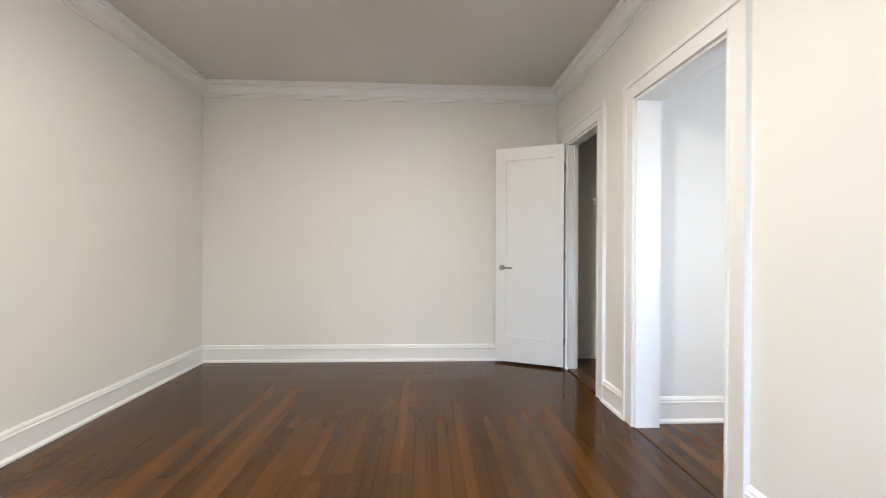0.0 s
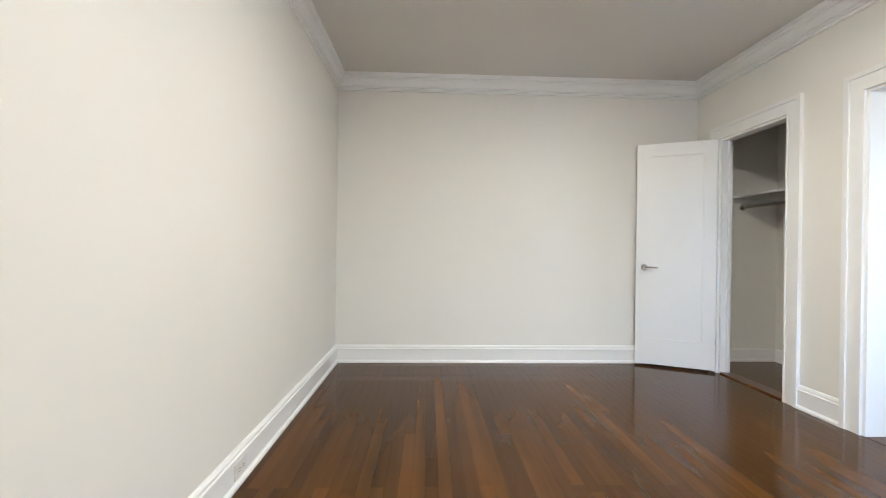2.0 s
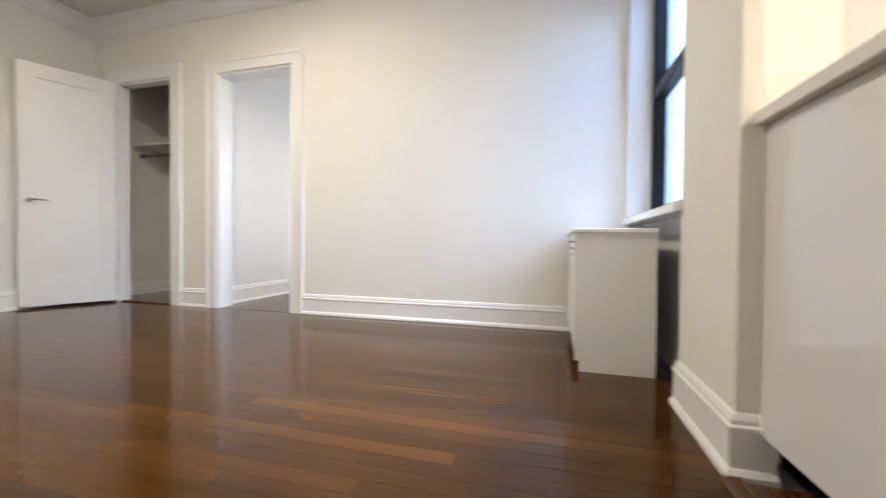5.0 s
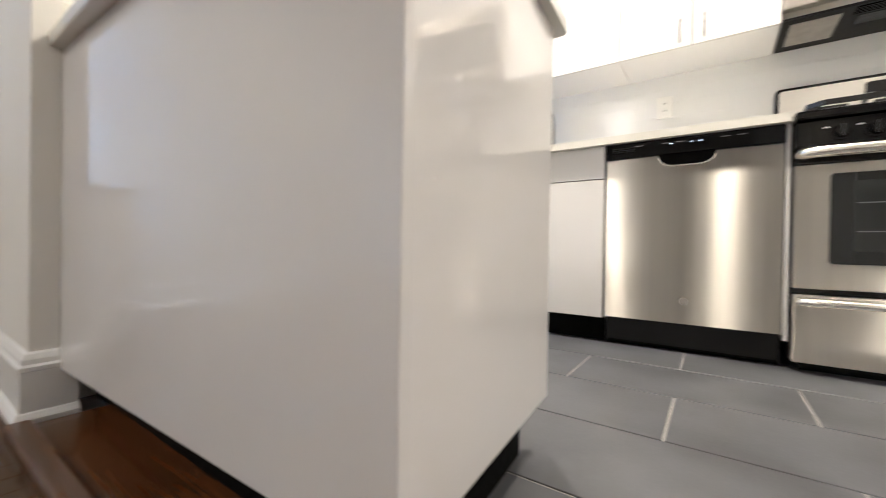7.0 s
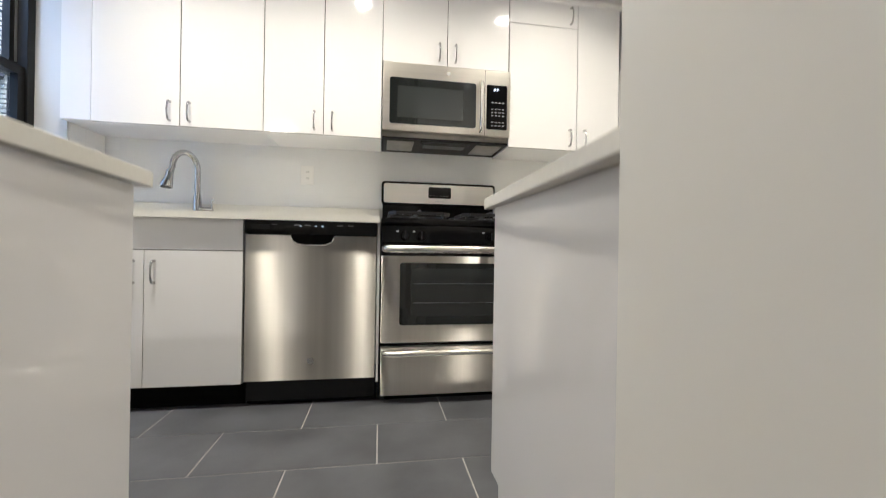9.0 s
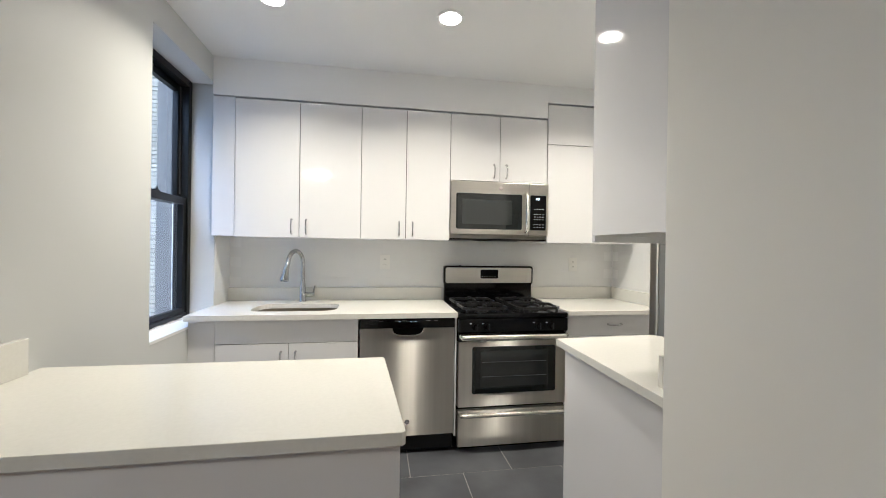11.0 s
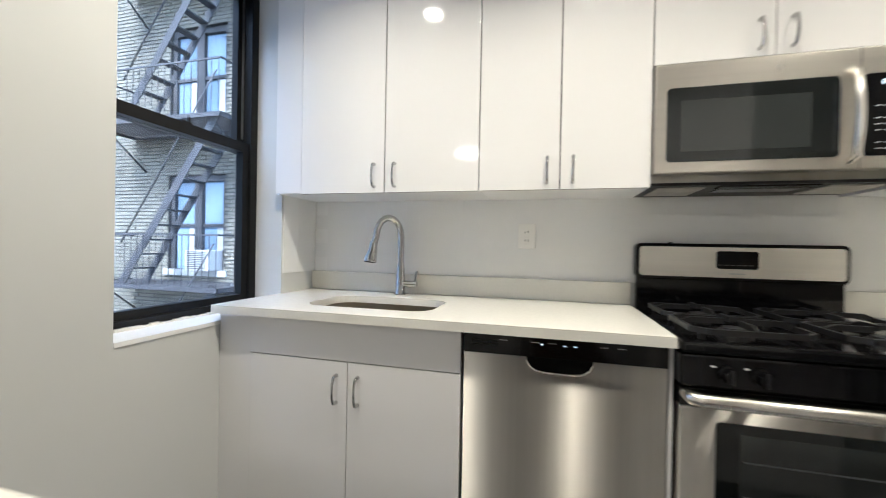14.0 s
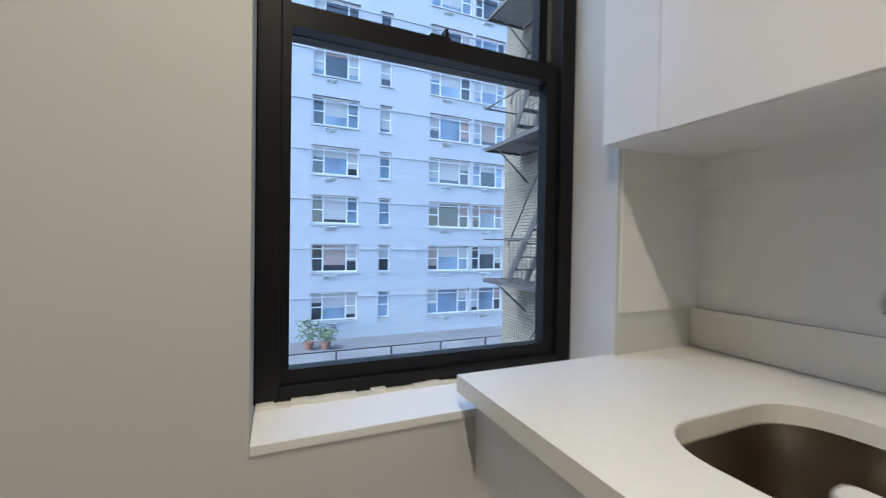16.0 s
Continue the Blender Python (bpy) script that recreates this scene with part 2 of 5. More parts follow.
def part(name, bm, mat, parent, label=""):
    """Links bm, drawn in world places, as one mesh under a thing or a part."""
    ob = finish(name, bm, mat, ORG[parent])
    ORG[ob] = ORG[parent]
    ob.parent = parent
    if label:
        ob["label"] = label
    return ob


# ---- structure: living room ----
LX, CEIL_Z, KCEIL_Z = -3.397, 2.65, 2.585
WIN_Y, KX, KY, KRX = -4.70, -1.512, -7.01, -4.65

setting("subfloor_living", solid(LX - 0.2, 0.0, -4.96, 0.0, -0.12, -0.022), SADDLE, "dark timber subfloor under the strip flooring", "floor")
setting("wall_north", solid(LX - 0.15, 0.15, 0.0, 0.15, 0, CEIL_Z), WALL, "plain cream painted plaster wall", "wall")
# right-hand wall with the closet door and the cased opening
CD = 0.088  # depth of the closet partition
CLO, OPN = (-0.95, -0.305, 2.045), (-2.20, -1.45, 2.02)
setting("wall_east", boxes(
    (0, CD, CLO[1], 0, 0, CEIL_Z), (0, CD, CLO[0], CLO[1], CLO[2], CEIL_Z), (0, CD, -1.20, CLO[0], 0, CEIL_Z), (0, 0.15, OPN[1], -1.20, 0, CEIL_Z),
    (0, 0.15, OPN[0], OPN[1], OPN[2], CEIL_Z), (0, 0.15, -4.95, OPN[0], 0, CEIL_Z)), WALL, "cream painted wall with a closet door and a cased opening", "wall")
DW = (-4.02, -3.20, 2.04)
setting("wall_west", boxes(
    (LX - 0.15, LX, DW[1], 0, 0, CEIL_Z), (LX - 0.15, LX, DW[0], DW[1], DW[2], CEIL_Z), (LX - 0.15, LX, -4.82, DW[0], 0, CEIL_Z)), WALL, "cream painted wall with a cased doorway", "wall")
LWIN = (-1.14, -0.06, 0.74, 2.25)
setting("wall_south", boxes(
    (-1.60, KX, -4.752, WIN_Y, 0, CEIL_Z), (KX, LWIN[0], -4.95, WIN_Y, 0, CEIL_Z), (LWIN[0], LWIN[1], -4.95, WIN_Y, LWIN[3], CEIL_Z),
    (LWIN[0], LWIN[1], -4.95, -4.80, 0, LWIN[2]), (LWIN[1], 0, -4.95, WIN_Y, 0, CEIL_Z)), WALL, "painted wall with a window above a radiator recess", "wall")
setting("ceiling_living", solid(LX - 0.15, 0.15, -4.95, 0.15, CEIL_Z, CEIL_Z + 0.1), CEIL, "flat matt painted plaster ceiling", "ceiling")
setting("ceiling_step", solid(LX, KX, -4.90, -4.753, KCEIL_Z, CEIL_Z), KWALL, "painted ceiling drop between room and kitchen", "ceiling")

CROWN = [(0, 2.505), (0.014, 2.505), (0.014, 2.522), (0.024, 2.524), (0.024, 2.540), (0.034, 2.545), (0.040, 2.570), (0.052, 2.592), (0.062, 2.597), (0.062, 2.612), (0.078, 2.616), (0.078, CEIL_Z), (0, CEIL_Z)]
setting("trim_crown", sweep(CROWN, [(LX, -4.70), (LX, 0), (0, 0), (0, -4.70)][::-1]), TRIM, "white stepped plaster crown moulding", "moulding")
BASE = [(0, 0), (0.030, 0), (0.030, 0.012), (0.022, 0.024), (0.017, 0.026), (0.017, 0.118), (0.021, 0.121), (0.021, 0.130), (0.014, 0.135), (0.014, 0.146), (0.008, 0.158), (0, 0.162)]


def baseboard(path):
    setting("baseboard", sweep(BASE, path), TRIM, "white moulded wooden baseboard with shoe moulding", "baseboard")


CW = 0.11  # casing width
baseboard([(0, CLO[1] + CW), (0, 0), (LX, 0), (LX, DW[1] + CW + 0.02)])
baseboard([(0, OPN[1] + CW), (0, CLO[0] - CW)])
baseboard([(0, WIN_Y), (0, OPN[0] - CW)])
baseboard([(-1.60, -4.785), (-1.60, WIN_Y), (LWIN[0], WIN_Y)])
baseboard([(LX, DW[0] - CW - 0.02), (LX, -4.82), (LX - 0.06, -4.82)])


def casing(name, axis_x, face, y0, y1, top, label):
    """A moulded door casing in the plane x = axis_x round an opening from y0 to y1."""
    t = thing(name, axis_x, (y0 + y1) / 2, 0, label, "door casing", "", "structure")
    for a, b in ((y0 - CW, y0), (y1, y1 + CW)):
        inner = b if a < y0 else a
        outer = a if a < y0 else b
        s = 1 if outer > inner else -1
        bm = solid(axis_x + face * 0.016, axis_x, a, b, 0, top + CW)
        box(bm, axis_x + face * 0.026, axis_x + face * 0.016, outer - s * 0.028, outer, 0, top + CW)
        box(bm, axis_x + face * 0.020, axis_x + face * 0.016, inner, inner + s * 0.014, 0, top)
        part("side_casing", bm, TRIM, t)
    bm = solid(axis_x + face * 0.0165, axis_x, y0, y1, top, top + CW)
    box(bm, axis_x + face * 0.0262, axis_x + face * 0.0165, y0 - CW + 0.028, y1 + CW - 0.028, top + CW - 0.028, top + CW)
    box(bm, axis_x + face * 0.0202, axis_x + face * 0.0165, y0, y1, top, top + 0.014)
    part("head_casing", bm, TRIM, t)
    return t


casing("trim_closet", 0.0, -1, *CLO, "white moulded casing round the closet doorway")
casing("trim_opening", 0.0, -1, *OPN, "white moulded casing round an open passage")
casing("trim_doorway", LX, 1, *DW, "white chipped moulded casing round a doorway")
for nm, x0, x1, (y0, y1, top) in (("closet_jamb", -0.002, CD + 0.002, CLO), ("passage_jamb", -0.002, 0.15, OPN), ("doorway_jamb", LX - 0.15, LX + 0.002, DW)):
    setting("trim_" + nm, boxes((x0, x1, y0, y0 + 0.018, 0, top), (x0, x1, y1 - 0.018, y1, 0, top), (x0, x1, y0 + 0.018, y1 - 0.018, top - 0.018, top)), TRIM, "white painted door jamb lining", "door jamb")
setting("trim_closet_stop", boxes((0.05, 0.085, CLO[1] - 0.03, CLO[1] - 0.018, 0, CLO[2] - 0.018), (0.05, 0.085, CLO[0] + 0.018, CLO[0] + 0.03, 0, CLO[2] - 0.018)), TRIM, "white painted door stop strips", "door stop")

# closet interior
setting("wall_closet_north", solid(CD, 0.85, 0.06, 0.16, 0, CEIL_Z), WALL, "cream painted closet wall", "wall")
setting("wall_closet_south", solid(CD, 0.85, -1.20, -1.15, 0, CEIL_Z), WALL, "cream painted closet wall", "wall")
setting("wall_closet_east", solid(0.85, 0.95, -1.25, 0.16, 0, CEIL_Z), WALL, "cream painted closet back wall", "wall")
setting("ceiling_closet", solid(CD, 0.95, -1.25, 0.16, CEIL_Z, CEIL_Z + 0.1), WALL, "painted closet ceiling", "ceiling")
setting("floor_closet", boxes((CD, 0.85, -1.15, 0.06, -0.1, -0.001), (0, CD, -0.95, -0.305, -0.1, -0.001)), WOOD, "dark stained wooden closet floor", "floor")
setting("baseboard", sweep(BASE[:6] + [(0, 0.118)], [(CD, 0.06), (0.85, 0.06), (0.85, -1.15), (CD, -1.15)][::-1]), TRIM, "plain white closet baseboard", "baseboard")
setting("door_saddle_closet", solid(0.0, CD + 0.03, CLO[0] + 0.018, CLO[1] - 0.018, -0.001, 0.012, bevel=0.004), SADDLE, "dark stained wooden door saddle", "threshold")
sh = thing("closet_shelf", 0.6, -0.5, 1.55, "white painted closet shelf fixed between the walls", "shelf")
part("board", solid(0.385, 0.849, -1.149, 0.059, 1.575, 1.597, bevel=0.002), TRIM, sh)
part("cleat", solid(0.40, 0.849, 0.040, 0.059, 1.535, 1.574), TRIM, sh)
part("cleat", solid(0.40, 0.849, -1.149, -1.13, 1.535, 1.574), TRIM, sh)
rod = thing("closet_rod", 0.49, -0.5, 1.49, "steel hanging rod with end sockets below the closet shelf", "rod")
part("rod", tube([(0.49, -1.145, 1.49), (0.49, 0.055, 1.49)], 0.013, 14), NICKEL, rod)
part("socket", tube([(0.49, 0.04, 1.49), (0.49, 0.059, 1.49)], 0.026, 16), NICKEL, rod)
part("socket", tube([(0.49, -1.149, 1.49), (0.49, -1.13, 1.49)], 0.026, 16), NICKEL, rod)

# passage behind the cased opening
setting("wall_passage_north", solid(0.15, 2.1, -1.39, -1.27, 0, CEIL_Z), PWALL, "white painted passage wall", "wall")
setting("wall_passage_east", solid(2.1, 2.2, -2.9, -1.27, 0, CEIL_Z), PWALL, "white painted passage end wall", "wall")
# unseen window, made up to let light into the passage
setting("wall_passage_south", boxes((0.15, 0.5, -2.9, -2.8, 0, CEIL_Z), (1.4, 2.1, -2.9, -2.8, 0, CEIL_Z), (0.5, 1.4, -2.9, -2.8, 0, 0.5), (0.5, 1.4, -2.9, -2.8, 1.9, CEIL_Z)), PWALL, "white painted passage wall with an added, unseen window opening", "wall")
pw = thing("added_window", 0.95, -2.85, 0.5, "black metal window added out of view to light the passage", "window", "", "structure")
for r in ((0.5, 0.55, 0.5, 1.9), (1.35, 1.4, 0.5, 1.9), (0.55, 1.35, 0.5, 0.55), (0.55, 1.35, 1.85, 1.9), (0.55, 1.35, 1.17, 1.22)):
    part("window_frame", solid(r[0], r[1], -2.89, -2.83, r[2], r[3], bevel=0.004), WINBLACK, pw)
setting("ceiling_passage", solid(0.15, 2.2, -2.9, -1.27, 2.6, 2.7), KCEIL, "white painted passage ceiling", "ceiling")
setting("subfloor_passage", solid(0.0, 2.1, -2.8, -1.39, -0.12, -0.022), SADDLE, "dark timber subfloor", "floor")
baseboard([(2.1, -2.8), (2.1, -1.39), (0.15, -1.39)])

# blank room behind the side doorway
d2 = thing("door_2", LX - 0.12, (DW[0] + DW[1]) / 2, 0, "plain white painted door standing shut in its frame", "door", "", "structure")
part("leaf", solid(LX - 0.148, LX - 0.11, DW[0] + 0.022, DW[1] - 0.022, 0.012, DW[2] - 0.022, bevel=0.002), DOORM, d2)

# ---- structure: kitchen ----
KWIN = (-6.725, -5.965, 0.834, 2.415)
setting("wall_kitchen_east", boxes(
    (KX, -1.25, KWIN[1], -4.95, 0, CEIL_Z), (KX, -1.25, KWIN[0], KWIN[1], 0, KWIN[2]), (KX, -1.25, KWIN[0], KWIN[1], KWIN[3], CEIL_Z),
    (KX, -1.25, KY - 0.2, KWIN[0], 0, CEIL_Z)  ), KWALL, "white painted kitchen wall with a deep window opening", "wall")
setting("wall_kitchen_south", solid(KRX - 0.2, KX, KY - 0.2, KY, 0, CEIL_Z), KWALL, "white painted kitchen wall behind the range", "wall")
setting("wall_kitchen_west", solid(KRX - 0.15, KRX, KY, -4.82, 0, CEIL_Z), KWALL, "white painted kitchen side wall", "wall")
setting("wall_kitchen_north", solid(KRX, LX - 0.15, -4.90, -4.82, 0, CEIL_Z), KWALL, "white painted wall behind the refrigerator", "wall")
# the nib takes the greyed paint to look less brightly lit
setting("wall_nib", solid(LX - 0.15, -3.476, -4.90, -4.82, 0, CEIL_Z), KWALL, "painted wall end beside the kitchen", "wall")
setting("ceiling_kitchen", solid(KRX, KX, KY, -4.90, KCEIL_Z, KCEIL_Z + 0.1), KCEIL, "flat white kitchen ceiling", "ceiling")
setting("trim_soffit", boxes((-3.876, KX, KY, -6.674, 2.333, KCEIL_Z), (KRX, -3.876, KY, -6.674, 2.454, KCEIL_Z)), KCEIL, "white painted soffit above the wall cabinets", "soffit")
setting("subfloor_kitchen", solid(KRX, KX, KY, -4.75, -0.12, -0.003), GROUT, "pale grout bed between the floor tiles", "floor")
setting("door_saddle_kitchen", solid(LX, -1.64, -4.866, -4.702, -0.02, 0.005, bevel=0.002), SADDLE, "dark stained wooden threshold between floors", "threshold")
setting("trim_floor_nosing", solid(LX, -1.64, -4.701, -4.655, -0.02, 0.020, bevel=0.009), SADDLE, "rounded dark wooden nosing at the floor's edge", "nosing")


# ---- living room things ----
def closet_door():
    """The closet door, swung open about its hinge edge."""
    hinge, free = Vector((-0.028, -0.292)), Vector((-0.600, -0.034))
    w = (free - hinge).length
    ang = math.atan2(free.y - hinge.y, free.x - hinge.x)
    d = thing("door_1", hinge.x, hinge.y, 0.022, "white one-panel wooden closet door standing open", "door", "", "structure")
    d.rotation_euler = (0, 0, ang)
    ORG[d] = Vector()
    h, t = 2.018, 0.036
    bm = bmesh.new()
    # stiles and rails round a recessed panel; the y axis points away from the room
    for r in ((0, 0.10, 0, h), (w - 0.10, w, 0, h), (0.10, w - 0.10, 0, 0.235), (0.10, w - 0.10, h - 0.115, h)):
        box(bm, r[0], r[1], 0, t, r[2], r[3])
    part("leaf_frame", bm, DOORM, d)
    bm = solid(0.10, w - 0.10, 0.017, t - 0.017, 0.235, h - 0.115)
    for yy in (0.0145, t - 0.0205):
        for r in ((0.10, 0.112, 0.235, h - 0.115), (w - 0.112, w - 0.10, 0.235, h - 0.115), (0.112, w - 0.112, 0.235, 0.247), (0.112, w - 0.112, h - 0.127, h - 0.115)):
            box(bm, r[0], r[1], yy, yy + 0.006, r[2], r[3])
    part("panel", bm, DOORM, d)
    for s, y0 in ((1, t), (-1, 0)):
        hd = part("handle", tube([(w - 0.065, y0, 0.89), (w - 0.065, y0 + s * 0.045, 0.89), (w - 0.072, y0 + s * 0.05, 0.89), (w - 0.17, y0 + s * 0.05, 0.888)], [0.009, 0.009, 0.009, 0.007], 12), CHROME, d, "chrome lever handle")
        part("rose", tube([(w - 0.065, y0, 0.89), (w - 0.065, y0 + s * 0.01, 0.89)], 0.027, 20), CHROME, hd)
    for z in (0.22, 1.0, 1.8):
        part("hinge", tube([(-0.004, 0.0, z - 0.04), (-0.004, 0.0, z + 0.04)], 0.006, 8), NICKEL, d)


closet_door()


def radiator_cover():
    x0, x1, y0, y1, h = -0.865, -0.045, -4.688, -4.35, 0.655
    c = thing("radiator_cover", (x0 + x1) / 2, (y0 + y1) / 2, 0, "white metal radiator cover with louvres under a window", "radiator cover")
    part("side_panel", boxes((x0, x0 + 0.015, y0, y1 - 0.022, 0, h - 0.02), (x0, x0 + 0.015, y1 - 0.022, y1, 0.05, h - 0.02)), TRIM, c)
    part("side_panel", boxes((x1 - 0.015, x1, y0, y1 - 0.022, 0, h - 0.02), (x1 - 0.015, x1, y1 - 0.022, y1, 0.05, h - 0.02)), TRIM, c)
    part("top", solid(x0 - 0.012, x1 + 0.012, y0, y1 + 0.014, h - 0.02, h, bevel=0.004), TRIM, c)
    part("front_panel", boxes((x0 + 0.015, x1 - 0.015, y1 - 0.014, y1, h - 0.055, h - 0.02), (x0 + 0.015, x1 - 0.015, y1 - 0.014, y1, 0.09, 0.30), (x0 + 0.015, x0 + 0.06, y1 - 0.014, y1, 0.30, h - 0.055), (x1 - 0.06, x1 - 0.015, y1 - 0.014, y1, 0.30, h - 0.055)), TRIM, c)
    part("backing", solid(x0 + 0.02, x1 - 0.02, y1 - 0.06, y1 - 0.05, 0.02, h - 0.03), BLACKM, c)
    for k in range(8):
        z = 0.304 + k * 0.037
        bm = solid(x0 + 0.06, x1 - 0.06, y1 - 0.014, y1 - 0.004, z, z + 0.028)
        part("louvre", bm, TRIM, c)


radiator_cover()

def sheet(corners):
    bm = bmesh.new()
    bm.faces.new([bm.verts.new(c) for c in corners])
    return bm


# living room window
lw = thing("window_1", (LWIN[0] + LWIN[1]) / 2, -4.86, LWIN[2], "black metal double-hung living room window", "window", "", "structure")
for r in ((LWIN[0], LWIN[0] + 0.05, LWIN[2], LWIN[3]), (LWIN[1] - 0.05, LWIN[1], LWIN[2], LWIN[3]), (LWIN[0] + 0.05, LWIN[1] - 0.05, LWIN[2], LWIN[2] + 0.06), (LWIN[0] + 0.05, LWIN[1] - 0.05, LWIN[3] - 0.05, LWIN[3]), (LWIN[0] + 0.05, LWIN[1] - 0.05, 1.46, 1.52)):
    part("window_frame", solid(r[0], r[1], -4.90, -4.83, r[2], r[3], bevel=0.004), WINBLACK, lw)
gl = part("pane", sheet([(LWIN[0] + 0.05, -4.87, LWIN[2] + 0.06), (LWIN[0] + 0.05, -4.87, LWIN[3] - 0.05), (LWIN[1] - 0.05, -4.87, LWIN[3] - 0.05), (LWIN[1] - 0.05, -4.87, LWIN[2] + 0.06)]), PANE, lw)
gl.visible_shadow = False
setting("window_sill_living", solid(LWIN[0] - 0.02, LWIN[1], -4.83, WIN_Y + 0.03, LWIN[2] - 0.035, LWIN[2], bevel=0.006), TRIM, "white painted living room window sill", "window sill")

fx = thing("ceiling_light", -1.58, -2.45, CEIL_Z, "flush round opal glass ceiling light, switched on", "ceiling light")
part("base_ring", tube([(-1.58, -2.45, CEIL_Z), (-1.58, -2.45, CEIL_Z - 0.03)], 0.19, 36), NICKEL, fx)
part("glass_bowl", tube([(-1.58, -2.45, CEIL_Z - 0.03), (-1.58, -2.45, CEIL_Z - 0.06), (-1.58, -2.45, CEIL_Z - 0.085), (-1.58, -2.45, CEIL_Z - 0.1)], [0.18, 0.17, 0.13, 0.06], 36), DOMEGLOW, fx, "lit opal glass bowl")


def plate(name, label, cat, centre, normal, w, h, kind):
    """A wall plate: 'outlet' or 'switch', flat on a wall facing normal."""
    cx, cy, cz = centre
    t = thing(name, cx, cy, cz, label, cat)
    nx, ny = normal

    def slab(u0, u1, z0, z1, d0, d1, bevel=0.0):
        if nx:
            return solid(cx + nx * d0, cx + nx * d1, cy + u0, cy + u1, cz + z0, cz + z1, bevel=bevel)
        return solid(cx + u0, cx + u1, cy + ny * d0, cy + ny * d1, cz + z0, cz + z1, bevel=bevel)

    part("plate", slab(-w / 2, w / 2, -h / 2, h / 2, 0, 0.006, 0.002), PLASTIC, t)
    if kind == "switch":
        part("rocker", slab(-0.017, 0.017, -0.033, 0.033, 0.006, 0.010, 0.002), PLASTIC, t)
    else:
        horizontal = w > h
        for s in (-1, 1):
            u, z = (s * 0.020, 0) if horizontal else (0, s * 0.020)
            part("socket", slab(u - 0.015, u + 0.015, z - 0.015, z + 0.015, 0.006, 0.008, 0.001), PLASTIC, t)
            if horizontal:
                part("slot", boxes(*[(cx + nx * 0.008, cx + nx * 0.0085, cy + u - 0.006, cy + u + 0.006, cz + k - 0.0012, cz + k + 0.0012) for k in (-0.006, 0.006)]), BLACKM, t)
            else:
                bm = bmesh.new()
                for k in (-0.006, 0.006):
                    if nx:
                        box(bm, cx + nx * 0.008, cx + nx * 0.0085, cy + k - 0.0012, cy + k + 0.0012, cz + z - 0.004, cz + z + 0.006)
                    else:
                        box(bm, cx + k - 0.0012, cx + k + 0.0012, cy + ny * 0.008, cy + ny * 0.0085, cz + z - 0.004, cz + z + 0.006)
                part("slot", bm, BLACKM, t)
    return t


plate("light_switch", "white rocker light switch plate beside the doorway", "light switch", (LX, -2.985, 1.165), (1, 0), 0.072, 0.116, "switch")
plate("wall_outlet", "white outlet plate set in the baseboard", "outlet", (LX + 0.017, -1.86, 0.072), (1, 0), 0.115, 0.07, "outlet")
plate("wall_outlet", "white outlet plate just above the baseboard", "outlet", (0, -3.24, 0.20), (-1, 0), 0.115, 0.07, "outlet")
plate("wall_outlet", "white double outlet on the tiled splashback", "outlet", (-2.665, KY + 0.012, 1.213), (0, 1), 0.08, 0.118, "outlet")
plate("wall_outlet", "white double outlet on the tiled splashback beside the range", "outlet", (-4.268, KY + 0.012, 1.205), (0, 1), 0.075, 0.118, "outlet")

# ---- kitchen things ----
UF, BF = -6.67, -6.357  # fronts of wall and base cabinets


def bar_handle(parent, x, y, z, length, vertical=True, ny=1):
    """A bent-wire pull on a front facing ny."""
    a = length / 2
    pts = []
    for s, d in ((-1, 0), (-1, 0.5), (-0.92, 0.7), (-0.5, 0.93), (0, 1), (0.5, 0.93), (0.92, 0.7), (1, 0.5), (1, 0)):
        off = s * a
        pts.append((x + (0 if vertical else off), y + ny * 0.032 * d, z + (off if vertical else 0)))
    return part("handle", tube(pts, [0.0075, 0.006, 0.0055, 0.0048, 0.0046, 0.0048, 0.0055, 0.006, 0.0075], 8), CHROME, parent, "chrome wire pull")


def wall_cabinet(name_label, doors, z0, z1, handle_side, splits=None):
    """A frameless wall cabinet; doors is a list of x edges running towards -x."""
    x0, x1 = doors[0], doors[-1]
    c = thing("wall_cabinet", (x0 + x1) / 2, (UF + KY) / 2, z0, name_label, "cabinet", "wall cabinets")
    part("body", solid(x1 + 0.0015, x0 - 0.0015, KY + 0.002, UF + 0.0 - 0.020, z0 + 0.002, z1), CABSIDE, c)
    part("seam", solid(x1 + 0.001, x0 - 0.001, UF - 0.0205, UF - 0.0195, z0 + 0.006, z1 - 0.004), GAP, c)
    for i, (a, b) in enumerate(zip(doors, doors[1:])):
        cuts = [z0] + (splits or []) + [z1]
        for j, (lo, hi) in enumerate(zip(cuts, cuts[1:])):
            d = part("door", solid(b + 0.0022, a - 0.0022, UF - 0.019, UF, lo + (0.0015 if j else 0), hi - 0.0025, bevel=0.0012), CABWHITE, c, "white high-gloss slab door")
            hx = (b + 0.048) if handle_side[i] < 0 else (a - 0.048)
            hz = lo + 0.075
            if handle_side[i]:
                bar_handle(d, hx, UF, hz, 0.098)
    return c


wf = thing("wall_cabinet_filler", -1.57, UF, 1.39, "white gloss filler strip beside the wall cabinets", "filler panel")
part("strip", solid(-1.650, KX - 0.001, KY + 0.002, UF - 0.005, 1.392, 2.325, bevel=0.001), CABSIDE, wf)
wall_cabinet("white high-gloss double-door wall cabinet above the sink", [-1.653, -2.070, -2.486], 1.388, 2.32, (-1, 1))
wall_cabinet("white high-gloss double-door wall cabinet above the dishwasher", [-2.486, -2.803, -3.124], 1.388, 2.32, (-1, 1))
wall_cabinet("white high-gloss double-door wall cabinet above the microwave", [-3.124, -3.500, -3.875], 1.832, 2.32, (-1, 1))
